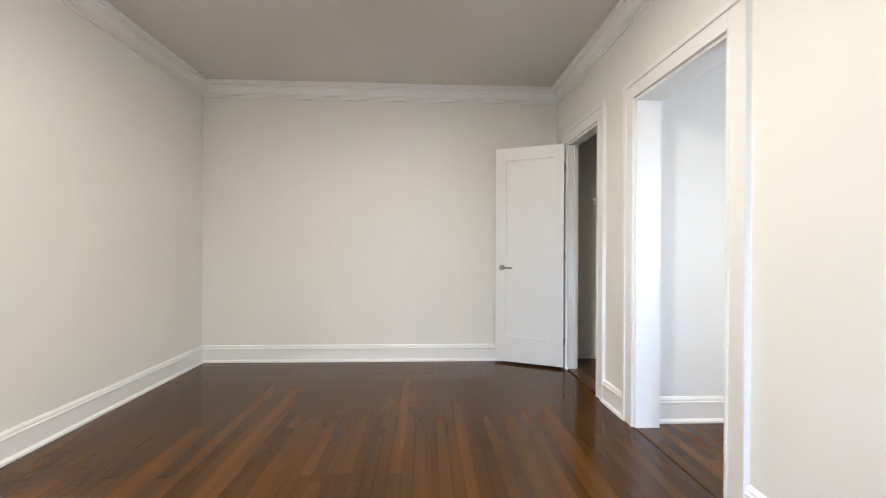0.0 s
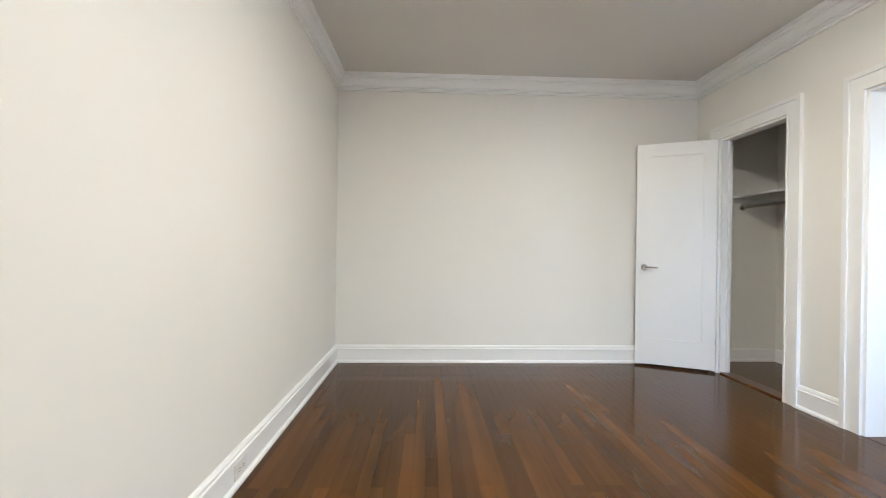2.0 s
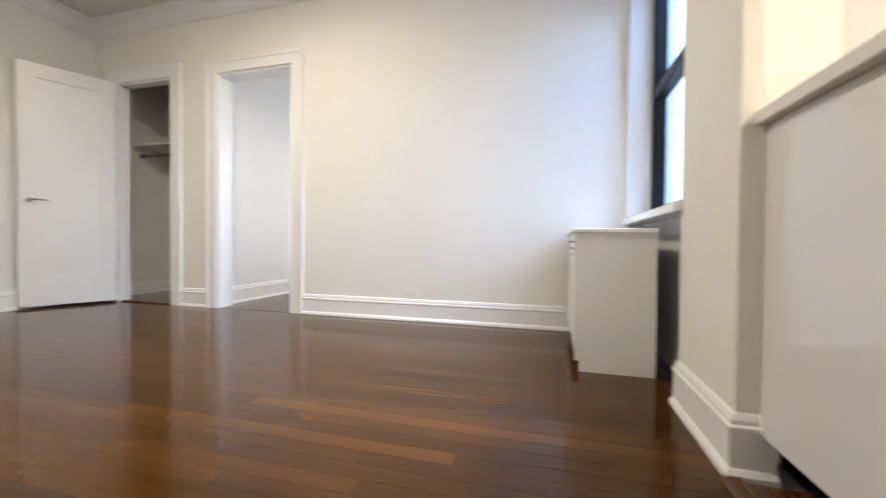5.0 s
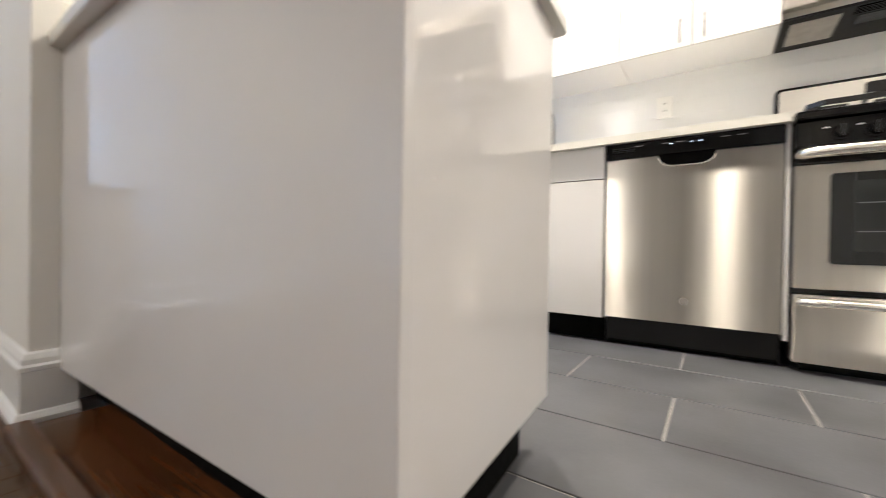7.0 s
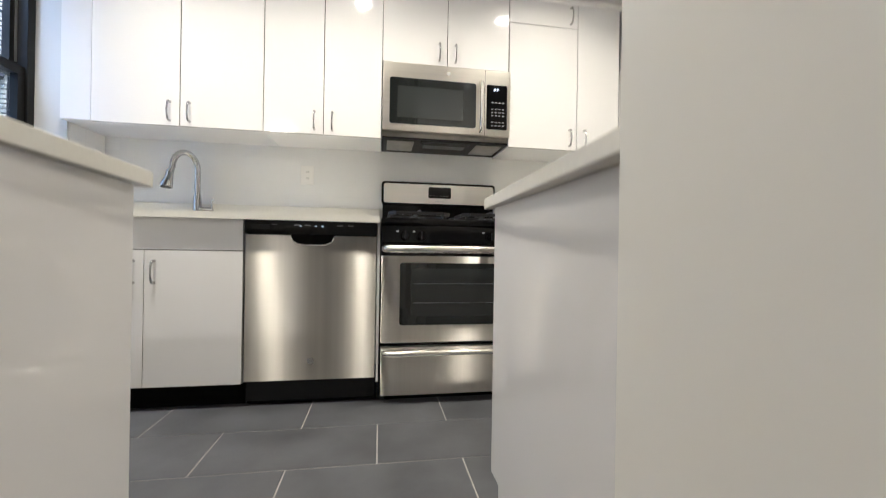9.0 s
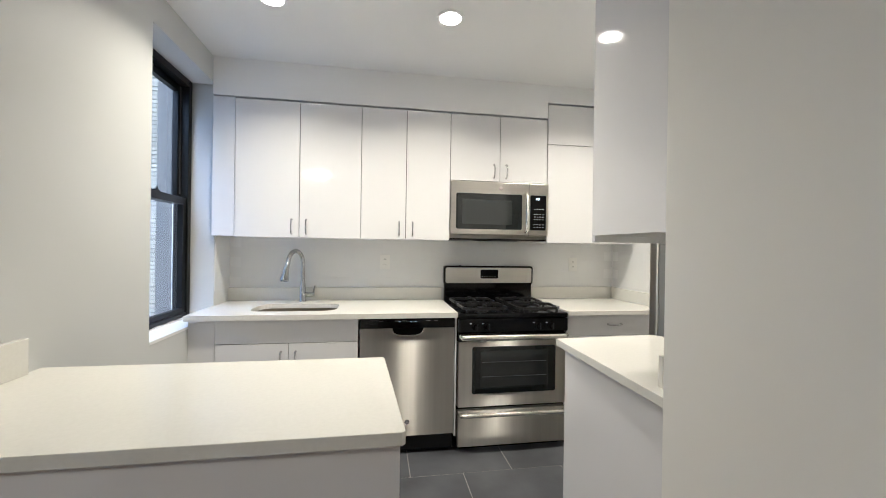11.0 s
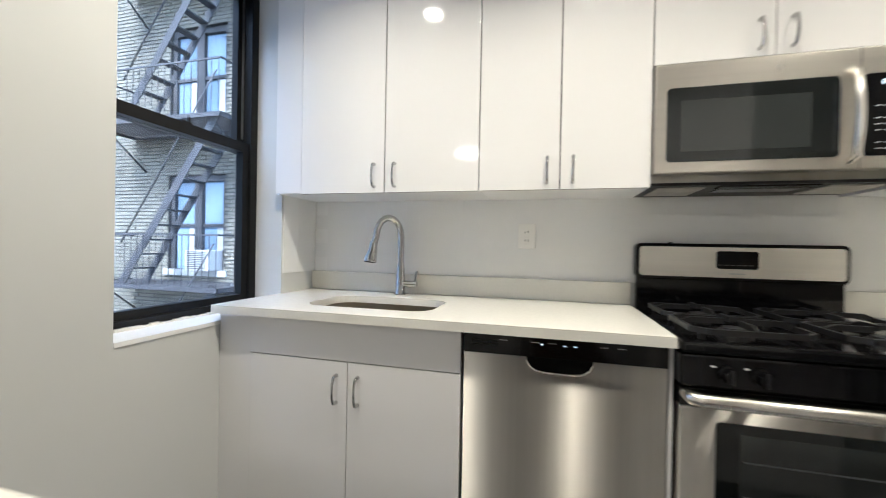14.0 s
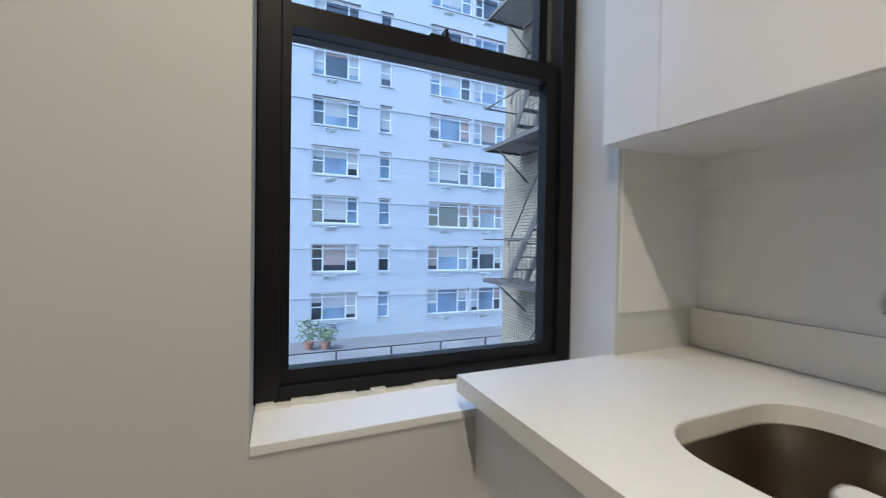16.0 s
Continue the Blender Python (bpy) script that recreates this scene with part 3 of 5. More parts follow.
wall_cabinet("tall white high-gloss wall cabinet with an extra top door", [-3.877, -4.319], 1.382, 2.44, (-1,), [2.135])
wall_cabinet("narrow white high-gloss corner wall cabinet", [-4.319, -4.602], 1.382, 2.29, (1,))

# sink base cabinet
sc = thing("sink_cabinet", -2.07, (BF + KY) / 2, 0, "white base cabinet with two doors and false drawer under the sink", "cabinet")
part("body", boxes((-2.492, -1.664, KY + 0.002, BF - 0.021, 0.11, 0.65), (-2.492, -1.664, BF - 0.06, BF - 0.021, 0.65, 0.881)), CABSIDE, sc)
part("seam", solid(-2.493, -1.662, BF - 0.0205, BF - 0.0195, 0.115, 0.881), GAP, sc)
part("false_front", solid(-2.493, -1.662, BF - 0.019, BF, 0.7375, 0.882, bevel=0.0012), CABWHITE, sc)
for a, b, hx in ((-1.662, -2.0765, -2.035), (-2.0795, -2.493, -2.120)):
    d = part("door", solid(b, a, BF - 0.019, BF, 0.112, 0.7335, bevel=0.0012), CABWHITE, sc)
    bar_handle(d, hx, BF, 0.635, 0.098)
part("toe_kick", solid(-2.493, -1.662, BF - 0.075, BF - 0.06, 0, 0.11), TOE, sc, "black recessed toe kick")
bf = thing("base_filler", -1.58, BF, 0, "white gloss filler panel between cabinet and wall", "filler panel")
part("panel", solid(-1.6585, KX - 0.001, BF - 0.024, BF - 0.005, 0, 0.881), CABWHITE, bf)

# base cabinet between range and side wall
rb = thing("base_cabinet", -4.25, (BF + KY) / 2, 0, "white base cabinet with a drawer over doors beside the range", "cabinet")
part("body", solid(-4.645, -3.893, KY + 0.002, BF - 0.021, 0.11, 0.881), CABSIDE, rb)
part("seam", solid(-4.64, -3.893, BF - 0.0205, BF - 0.0195, 0.115, 0.878), GAP, rb)
d = part("drawer", solid(-4.61, -3.893, BF - 0.019, BF, 0.7375, 0.882, bevel=0.0012), CABWHITE, rb)
bar_handle(d, -4.25, BF, 0.815, 0.098, False)
for a, b, hx in ((-3.893, -4.25, -4.205), (-4.253, -4.61, -4.30)):
    d = part("door", solid(b, a, BF - 0.019, BF, 0.112, 0.7335, bevel=0.0012), CABWHITE, rb)
    bar_handle(d, hx, BF, 0.635, 0.098)
part("toe_kick", solid(-4.645, -3.893, BF - 0.075, BF - 0.06, 0, 0.11), TOE, rb, "black recessed toe kick")


def rounded_rect(x0, x1, y0, y1, r, n=6):
    pts = []
    for cx, cy, a0 in ((x1 - r, y1 - r, 0), (x0 + r, y1 - r, 90), (x0 + r, y0 + r, 180), (x1 - r, y0 + r, 270)):
        for k in range(n + 1):
            a = radians(a0 + 90 * k / n)
            pts.append((cx + r * math.cos(a), cy + r * math.sin(a)))
    return pts


def slab_with_hole(outer, hole, z0, z1):
    """A level slab with a rounded hole; outer is (x0, x1, y0, y1)."""
    x0, x1, y0, y1 = outer
    cx, cy = sum(p[0] for p in hole) / len(hole), sum(p[1] for p in hole) / len(hole)
    bm = bmesh.new()
    rim = []
    for px, py in hole:
        dx, dy = px - cx, py - cy
        s = min(((x1 - cx) if dx > 0 else (x0 - cx)) / dx if abs(dx) > 1e-6 else 1e9, ((y1 - cy) if dy > 0 else (y0 - cy)) / dy if abs(dy) > 1e-6 else 1e9)
        rim.append((cx + dx * s, cy + dy * s))
    for corner in ((x0, y0), (x1, y0), (x0, y1), (x1, y1)):
        k = min(range(len(rim)), key=lambda i: (rim[i][0] - corner[0]) ** 2 + (rim[i][1] - corner[1]) ** 2)
        rim[k] = corner
    lay = {}
    for z in (z0, z1):
        lay[z] = ([bm.verts.new((x, y, z)) for x, y in hole], [bm.verts.new((x, y, z)) for x, y in rim])
    n = len(hole)
    for k in range(n):
        j = (k + 1) % n
        for z in (z0, z1):
            h, o = lay[z]
            bm.faces.new((h[k], h[j], o[j], o[k]))
        (h0, o0), (h1, o1) = lay[z0], lay[z1]
        bm.faces.new((h0[k], h0[j], h1[j], h1[k]))
        bm.faces.new((o0[k], o0[j], o1[j], o1[k]))
    bmesh.ops.recalc_face_normals(bm, faces=bm.faces)
    return bm


def rounded_plate(x0, x1, y0, y1, z0, z1, r, bevel=0.0):
    """An upright slab from y0 to y1 whose outline in x and z has round corners."""
    bm = prism(rounded_rect(x0, x1, z0, z1, r, 5), -y1, -y0, bevel)
    bmesh.ops.rotate(bm, verts=bm.verts, matrix=Matrix.Rotation(radians(90), 3, "X"))
    return bm


def bar(bm, p, q, w, h):
    """A flat bar from p to q, w wide and h tall."""
    p, q = Vector(p), Vector(q)
    d = (q - p).normalized()
    side = d.cross(Vector((0, 0, 1))).normalized() * w / 2
    up = side.cross(d).normalized() * h / 2
    ends = [[bm.verts.new(e + a * side + b * up) for a, b in ((-1, -1), (1, -1), (1, 1), (-1, 1))] for e in (p, q)]
    faces = [ends[0][::-1], ends[1]] + [(ends[0][k], ends[0][(k + 1) % 4], ends[1][(k + 1) % 4], ends[1][k]) for k in range(4)]
    bmesh.ops.recalc_face_normals(bm, faces=[bm.faces.new(f) for f in faces])


CT, CB = 0.914, 0.882
HOLE = rounded_rect(-2.345, -1.805, -6.80, -6.465, 0.09)
wt = thing("worktop", -2.3, -6.6, CB, "cream quartz worktop with an undermount sink cutout", "worktop")
part("slab", slab_with_hole((-3.124, -1.503, KY + 0.002, -6.325), HOLE, CB, CT), QUARTZ, wt)
part("upstand", solid(-3.124, KX + 0.022, KY + 0.002, KY + 0.022, CT + 0.0005, 1.012, bevel=0.002), QUARTZ, wt)
part("side_upstand", solid(KX + 0.001, KX + 0.0215, KY + 0.002, -6.741, CT + 0.0005, 1.012, bevel=0.002), QUARTZ, wt)
wr = thing("worktop", -4.27, -6.6, CB, "cream quartz worktop beside the range", "worktop")
part("slab", solid(KRX + 0.002, -3.890, KY + 0.002, -6.325, CB, CT, bevel=0.002), QUARTZ, wr)
part("upstand", solid(KRX + 0.022, -3.890, KY + 0.002, KY + 0.022, CT + 0.0005, 1.012, bevel=0.002), QUARTZ, wr)
part("side_upstand", solid(KRX + 0.001, KRX + 0.0215, KY + 0.002, -6.33, CT + 0.0005, 1.012, bevel=0.002), QUARTZ, wr)


def sink():
    s = thing("sink", -2.075, -6.63, 0.69, "undermount stainless steel sink bowl", "sink")
    bm = bmesh.new()
    rings = []
    for z, grow in ((CB - 0.001, 0.012), (CB - 0.001, 0.004), (0.745, -0.003), (0.722, -0.008), (0.707, -0.020), (0.70, -0.040)):
        pts = rounded_rect(-2.345 - grow, -1.805 + grow, -6.80 - grow, -6.465 + grow, max(0.03, 0.09 + grow))
        rings.append([bm.verts.new((x, y, z)) for x, y in pts])
    for a, b in zip(rings, rings[1:]):
        for k in range(len(a)):
            f = bm.faces.new((a[k], a[(k + 1) % len(a)], b[(k + 1) % len(a)], b[k]))
            f.smooth = True
    bm.faces.new(rings[-1])
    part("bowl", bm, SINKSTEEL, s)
    part("drain", tube([(-2.075, -6.66, 0.7005), (-2.075, -6.66, 0.704)], 0.045, 24), CHROME, s)


sink()
cd = thing("sponge_holder", -1.965, -6.735, 0.70, "white plastic holder standing in the sink", "sink holder")
part("body", prism(rounded_rect(-2.03, -1.90, -6.765, -6.705, 0.02, 4), 0.7, 0.832, 0.006), PLASTIC, cd)
bx = thing("cardboard_piece", -2.17, -6.66, 0.70, "brown cardboard lying in the sink", "cardboard")
part("sheet", prism([(-2.29, -6.72), (-2.07, -6.745), (-2.06, -6.61), (-2.28, -6.58)], 0.7, 0.745, 0.002), material("brown_cardboard", (0.22, 0.12, 0.05), 0.9, vary=0.2, scale=20), bx)


def faucet():
    fx0, fy = -2.055, -6.925
    t = thing("faucet", fx0, fy, CT, "chrome gooseneck pull-down kitchen faucet", "faucet")
    part("base", tube([(fx0, fy, CT), (fx0, fy, CT + 0.008), (fx0, fy, CT + 0.012), (fx0, fy, CT + 0.10), (fx0, fy, CT + 0.16)], [0.029, 0.029, 0.024, 0.023, 0.0155], 20), CHROME, t)
    dx, dy = 0.62, 0.78  # the spout reaches over the bowl
    pts = [(fx0, fy, CT + 0.15), (fx0, fy, CT + 0.285)]
    r = 0.069
    for k in range(1, 11):
        a = math.pi * k / 10
        o = r * (1 - math.cos(a))
        pts.append((fx0 + dx * o, fy + dy * o, CT + 0.285 + r * 1.35 * math.sin(a)))
    x2, y2, z2 = pts[-1]
    pts.append((x2 + dx * 0.012, y2 + dy * 0.012, z2 - 0.035))
    part("spout", tube(pts, 0.0160, 16), CHROME, t)
    x3, y3, z3 = pts[-1]
    hd = part("spray_head", tube([(x3, y3, z3 + 0.01), (x3 + dx * 0.006, y3 + dy * 0.006, z3 - 0.03), (x3 + dx * 0.018, y3 + dy * 0.018, z3 - 0.075), (x3 + dx * 0.02, y3 + dy * 0.02, z3 - 0.085)], [0.0175, 0.022, 0.032, 0.030], 18), CHROME, t)
    part("collar", tube([(x3, y3, z3 + 0.004), (x3, y3, z3 + 0.012)], 0.0195, 18), CHROME, hd)
    part("nozzle", tube([(x3 + dx * 0.02, y3 + dy * 0.02, z3 - 0.084), (x3 + dx * 0.0206, y3 + dy * 0.0206, z3 - 0.089)], 0.025, 16), BLACKM, hd)
    lv = part("lever_body", tube([(fx0 - 0.015, fy, CT + 0.055), (fx0 - 0.085, fy, CT + 0.055)], 0.016, 16), CHROME, t)
    part("lever", tube([(fx0 - 0.078, fy, CT + 0.06), (fx0 - 0.082, fy + 0.004, CT + 0.09), (fx0 - 0.09, fy + 0.01, CT + 0.12)], [0.007, 0.006, 0.005], 10), CHROME, lv)


faucet()


def bowed(x0, x1, y0, y1, z0, z1, bulge, n=20):
    """An upright panel whose front, at y1, swells outwards across its width."""
    bm = bmesh.new()
    rows = []
    for k in range(n + 1):
        u = k / n
        x, y = x0 + (x1 - x0) * u, y1 + bulge * (1 - (2 * u - 1) ** 4) ** 0.8
        rows.append([bm.verts.new((x, yy, z)) for yy, z in ((y0, z0), (y, z0), (y, z1), (y0, z1))])
    for a, b in zip(rows, rows[1:]):
        for j in range(4):
            f = bm.faces.new((a[j], a[(j + 1) % 4], b[(j + 1) % 4], b[j]))
            f.smooth = j == 1
    bm.faces.new(rows[0])
    bm.faces.new(rows[-1][::-1])
    bmesh.ops.recalc_face_normals(bm, faces=bm.faces)
    return bm


def dishwasher():
    x0, x1 = -3.112, -2.500
    t = thing("dishwasher", (x0 + x1) / 2, -6.65, 0, "stainless steel dishwasher with a black control strip", "dishwasher")
    part("tub", solid(x0 + 0.006, x1 - 0.006, KY + 0.03, BF - 0.03, 0.02, 0.88), BLACKM, t)
    bm = bowed(x0 + 0.004, x1 - 0.004, BF - 0.028, BF - 0.003, 0.122, 0.813, 0.0015)
    part("door", bm, STEEL, t, "brushed stainless steel door")
    # control strip with a scooped pocket grip
    cs = part("control_strip", solid(x0 + 0.003, x1 - 0.003, BF - 0.028, BF + 0.008, 0.815, 0.881, bevel=0.003), BLACK, t, "glossy black control strip")
    grip = bmesh.new()
    pts = [(-0.100, 0.004), (0.100, 0.004), (0.098, -0.010), (0.088, -0.028), (0.068, -0.040), (0.040, -0.044), (-0.040, -0.044), (-0.068, -0.040), (-0.088, -0.028), (-0.098, -0.010)]
    cx = (x0 + x1) / 2
    low = [grip.verts.new((cx + px, BF + 0.0015, 0.815 + pz)) for px, pz in pts]
    f = grip.faces.new(low)
    up = bmesh.ops.extrude_face_region(grip, geom=[f])
    for v in [g for g in up["geom"] if isinstance(g, bmesh.types.BMVert)]:
        v.co.y -= 0.02
    bmesh.ops.recalc_face_normals(grip, faces=grip.faces)
    part("pocket_grip", grip, TOE, cs, "black recessed pocket grip")
    part("grip_lip", tube([(cx + px * 1.02, BF + 0.001, 0.814 + pz * 1.06) for px, pz in pts[2:]], 0.0035, 8), STEELH, cs)
    for k in (0, 1, 4, 5, 7):
        part("legend", solid(cx - 0.19 + 0.05 * k, cx - 0.165 + 0.05 * k, BF + 0.008, BF + 0.0086, 0.861, 0.8635), NICKEL, cs)
    for k in range(3):
        part("vent_slot", solid(x1 - 0.115, x1 - 0.03, BF + 0.008, BF + 0.0088, 0.842 + k * 0.008, 0.845 + k * 0.008), BLACKM, cs)
    for k in (-0.03, 0.0, 0.07):
        part("indicator", solid(cx - 0.02 + k, cx - 0.012 + k, BF + 0.008, BF + 0.0088, 0.856, 0.859), LED, cs)
    part("badge", tube([(cx, BF + 0.006, 0.215), (cx, BF + 0.0085, 0.215)], 0.016, 20), STEELH, t)
    part("toe_panel", solid(x0 + 0.004, x1 - 0.004, BF - 0.07, BF - 0.06, 0.0, 0.118), TOE, t)
    df = thing("dishwasher_filler", -3.119, BF, 0, "thin white filler strip beside the dishwasher", "filler panel")
    part("strip", solid(-3.1245, -3.1135, KY + 0.03, BF - 0.004, 0.10, 0.881), CABWHITE, df)


dishwasher()


def kitchen_range():
    x0, x1 = -3.883, -3.129
    cx, f = (x0 + x1) / 2, -6.330
    t = thing("range", cx, -6.65, 0, "freestanding stainless steel and black gas range", "range")
    part("body", boxes((x0, x1, KY + 0.03, f - 0.045, 0.03, 0.888), (x0 + 0.03, x1 - 0.03, KY + 0.06, f - 0.06, 0, 0.03)), BLACK, t, "black enamelled range body")
    dr = part("storage_drawer", solid(x0 + 0.006, x1 - 0.006, f - 0.045, f - 0.005, 0.035, 0.272, bevel=0.004), RSTEEL, t, "stainless steel storage drawer")
    od = part("oven_door", boxes((x0 + 0.004, x1 - 0.004, f - 0.045, f, 0.295, 0.722), bevel=0.004), RSTEEL, t, "stainless steel oven door")
    part("door_top", solid(x0 + 0.004, x1 - 0.004, f - 0.045, f - 0.002, 0.724, 0.775, bevel=0.003), BLACK, od)
    part("window_border", rounded_plate(-3.800, -3.224, f, f + 0.003, 0.382, 0.688, 0.012), DARKGLASS, od, "black glass oven window border")
    part("window", solid(-3.745, -3.280, f + 0.003, f + 0.0036, 0.425, 0.66), GREYGLASS, od)
    for z in (0.49, 0.585):
        part("rack", solid(-3.735, -3.29, f + 0.0036, f + 0.0040, z, z + 0.003), FRIDGE, od)
    for nm, z, d, r, par in (("oven_handle", 0.757, 0.047, 0.0185, od), ("drawer_handle", 0.250, 0.034, 0.0145, dr)):
        a, b = x0 + 0.02, x1 - 0.02
        bm = tube([(a, f - 0.004, z), (a + 0.004, f + d * 0.7, z), (a + 0.03, f + d, z), (b - 0.03, f + d, z), (b - 0.004, f + d * 0.7, z), (b, f - 0.004, z)], [r * 0.85, r, r, r, r, r * 0.85], 14)
        part(nm, bm, STEELH, par, "polished steel bar handle")
    fr = part("control_panel", boxes((x0, x1, f - 0.05, f + 0.012, 0.782, 0.872), bevel=0.006), BLACK, t, "glossy black front control panel")
    for kx in (-3.245, -3.325, -3.675, -3.765):
        kn = part("knob", tube([(kx, f + 0.012, 0.822), (kx, f + 0.018, 0.822), (kx, f + 0.019, 0.822), (kx, f + 0.042, 0.822)], [0.026, 0.026, 0.020, 0.017], 20), BLACK, fr)
        part("grip", solid(kx - 0.004, kx + 0.004, f + 0.0405, f + 0.046, 0.804, 0.842, bevel=0.001), BLACKM, kn)
        part("marking", solid(kx + 0.03, kx + 0.042, f + 0.0122, f + 0.0128, 0.84, 0.845), LEGEND, fr)
    # cooktop with a rounded front lip
    part("cooktop", solid(x0, x1, -6.93, f + 0.018, 0.874, 0.908, bevel=0.010), BLACK, t, "glossy black enamel cooktop")
    for bx in (-3.32, -3.69):
        for by in (-6.47, -6.76):
            part("burner", tube([(bx, by, 0.908), (bx, by, 0.920), (bx, by, 0.921), (bx, by, 0.928)], [0.048, 0.045, 0.036, 0.034], 20), CASTIRON, t)
    for gx in (-3.32, -3.69):
        bm = bmesh.new()
        zc = 0.946
        for by in (-6.47, -6.76):
            hx, hy, c = 0.150, 0.132, 0.035
            ring = [(gx - hx + c, by - hy), (gx + hx - c, by - hy), (gx + hx, by - hy + c), (gx + hx, by + hy - c), (gx + hx - c, by + hy), (gx - hx + c, by + hy), (gx - hx, by + hy - c), (gx - hx, by - hy + c)]
            for a, b in zip(ring, ring[1:] + ring[:1]):
                bar(bm, (*a, zc - 0.012), (*b, zc - 0.012), 0.011, 0.016)
            for ux, uy, reach in ((1, 0, hx), (-1, 0, hx), (0, 1, hy), (0, -1, hy)):
                at = lambda d, z: (gx + ux * d, by + uy * d, z)
                bar(bm, at(reach, zc - 0.012), at(reach - 0.03, zc), 0.011, 0.018)
                bar(bm, at(reach - 0.028, zc), at(0.032, zc), 0.010, 0.017)
            for sx, sy in ((1, 1), (1, -1), (-1, 1), (-1, -1)):
                box(bm, gx + sx * 0.128 - 0.007, gx + sx * 0.128 + 0.007, by + sy * 0.112 - 0.007, by + sy * 0.112 + 0.007, 0.908, zc - 0.018)
        part("grate", bm, CASTIRON, t, "black cast iron pan grate")
    bg = part("backguard", boxes((x0 + 0.010, x1 - 0.010, -6.99, -6.948, 0.90, 1.046), bevel=0.004), BLACK, t, "black enamelled backguard")
    part("backguard_head", rounded_plate(x0 + 0.002, x1 - 0.002, -6.99, -6.935, 1.038, 1.190, 0.022, 0.003), BLACK, bg)
    part("steel_face", rounded_plate(x0 + 0.016, x1 - 0.016, -6.935, -6.931, 1.052, 1.176, 0.014), SATIN, bg, "satin steel control face")
    part("clock_display", rounded_plate(cx - 0.074, cx + 0.074, -6.931, -6.9275, 1.088, 1.160, 0.010), BLACK, bg)
    for k in range(6):
        part("button", solid(cx - 0.055 + k * 0.022, cx - 0.042 + k * 0.022, -6.9275, -6.9270, 1.102, 1.105), NICKEL, bg)
    part("vent_knob", tube([(x1 - 0.14, -6.96, 1.189), (x1 - 0.14, -6.96, 1.195)], 0.008, 10), BLACKM, bg)
    part("name_bar", solid(cx - 0.028, cx + 0.028, -6.931, -6.9302, 1.066, 1.071), LEGEND, bg)


kitchen_range()


def microwave():
    x0, x1, f = -3.884, -3.127, -6.655
    t = thing("microwave", (x0 + x1) / 2, -6.83, 1.395, "stainless steel over-the-range microwave oven", "microwave")
    part("body", solid(x0, x1, KY + 0.003, f - 0.04, 1.405, 1.826), STEEL, t)
    fr = part("front", solid(x0, x1, f - 0.04, f, 1.432, 1.826, bevel=0.006), MSTEEL, t, "brushed steel door front")
    part("door_glass", rounded_plate(-3.672, x1 - 0.040, f, f + 0.003, 1.474, 1.737, 0.014), DARKGLASS, fr, "black glass door")
    part("screen", solid(-3.595, x1 - 0.085, f + 0.003, f + 0.0036, 1.51, 1.69), GREYGLASS, fr)
    part("door_seam", solid(-3.7275, -3.7255, f - 0.001, f + 0.0006, 1.434, 1.824), GAP, fr)
    cp = part("control_panel", rounded_plate(x0 + 0.022, -3.737, f, f + 0.003, 1.474, 1.737, 0.008), BLACK, fr)
    for r in range(8):
        for c in range(4):
            if r in (2, 6):
                continue
            part("button", solid(-3.765 - c * 0.022 - 0.013, -3.765 - c * 0.022, f + 0.003, f + 0.0034, 1.495 + r * 0.0195, 1.4985 + r * 0.0195), LEGEND, cp)
    bm = boxes(*[(-3.800 + a, -3.800 + a + w, f + 0.003, f + 0.0036, 1.700 + b, 1.700 + b + h) for a, w, b, h in ((0.016, 0.0028, 0, 0.016), (0.007, 0.009, 0.0135, 0.0025), (0.007, 0.0025, 0.0075, 0.006), (0.007, 0.009, 0.006, 0.0022), (-0.002, 0.0028, 0, 0.016), (-0.012, 0.010, 0.0135, 0.0025), (-0.010, 0.008, 0.006, 0.0022))])
    part("display_digits", bm, LED, cp)
    part("handle", tube([(-3.700, f + 0.002, 1.748), (-3.700, f + 0.034, 1.735), (-3.700, f + 0.046, 1.65), (-3.700, f + 0.048, 1.60), (-3.700, f + 0.046, 1.55), (-3.700, f + 0.034, 1.47), (-3.700, f + 0.002, 1.458)], 0.0125, 12), STEELH, fr, "curved steel bar handle")
    part("badge", tube([((x0 + x1) / 2, f, 1.782), ((x0 + x1) / 2, f + 0.0012, 1.782)], 0.013, 18), STEELH, fr)
    un = part("underside", boxes((x0 + 0.002, x1 - 0.002, KY + 0.004, f - 0.03, 1.394, 1.405)), BLACKM, t)
    for a, b in ((x0 + 0.03, x0 + 0.19), (x1 - 0.19, x1 - 0.03)):
        part("grease_filter", solid(a, b, KY + 0.07, f - 0.07, 1.389, 1.394, bevel=0.001), STEEL, un)
    part("lamp_cover", solid((x0 + x1) / 2 - 0.13, (x0 + x1) / 2 + 0.13, f - 0.2, f - 0.12, 1.390, 1.394), GREYGLASS, un)
    part("air_grille", boxes(*[((x0 + x1) / 2 - 0.15, (x0 + x1) / 2 + 0.15, f - 0.1 + k * 0.013, f - 0.094 + k * 0.013, 1.388, 1.394) for k in range(5)]), BLACK, un)


microwave()


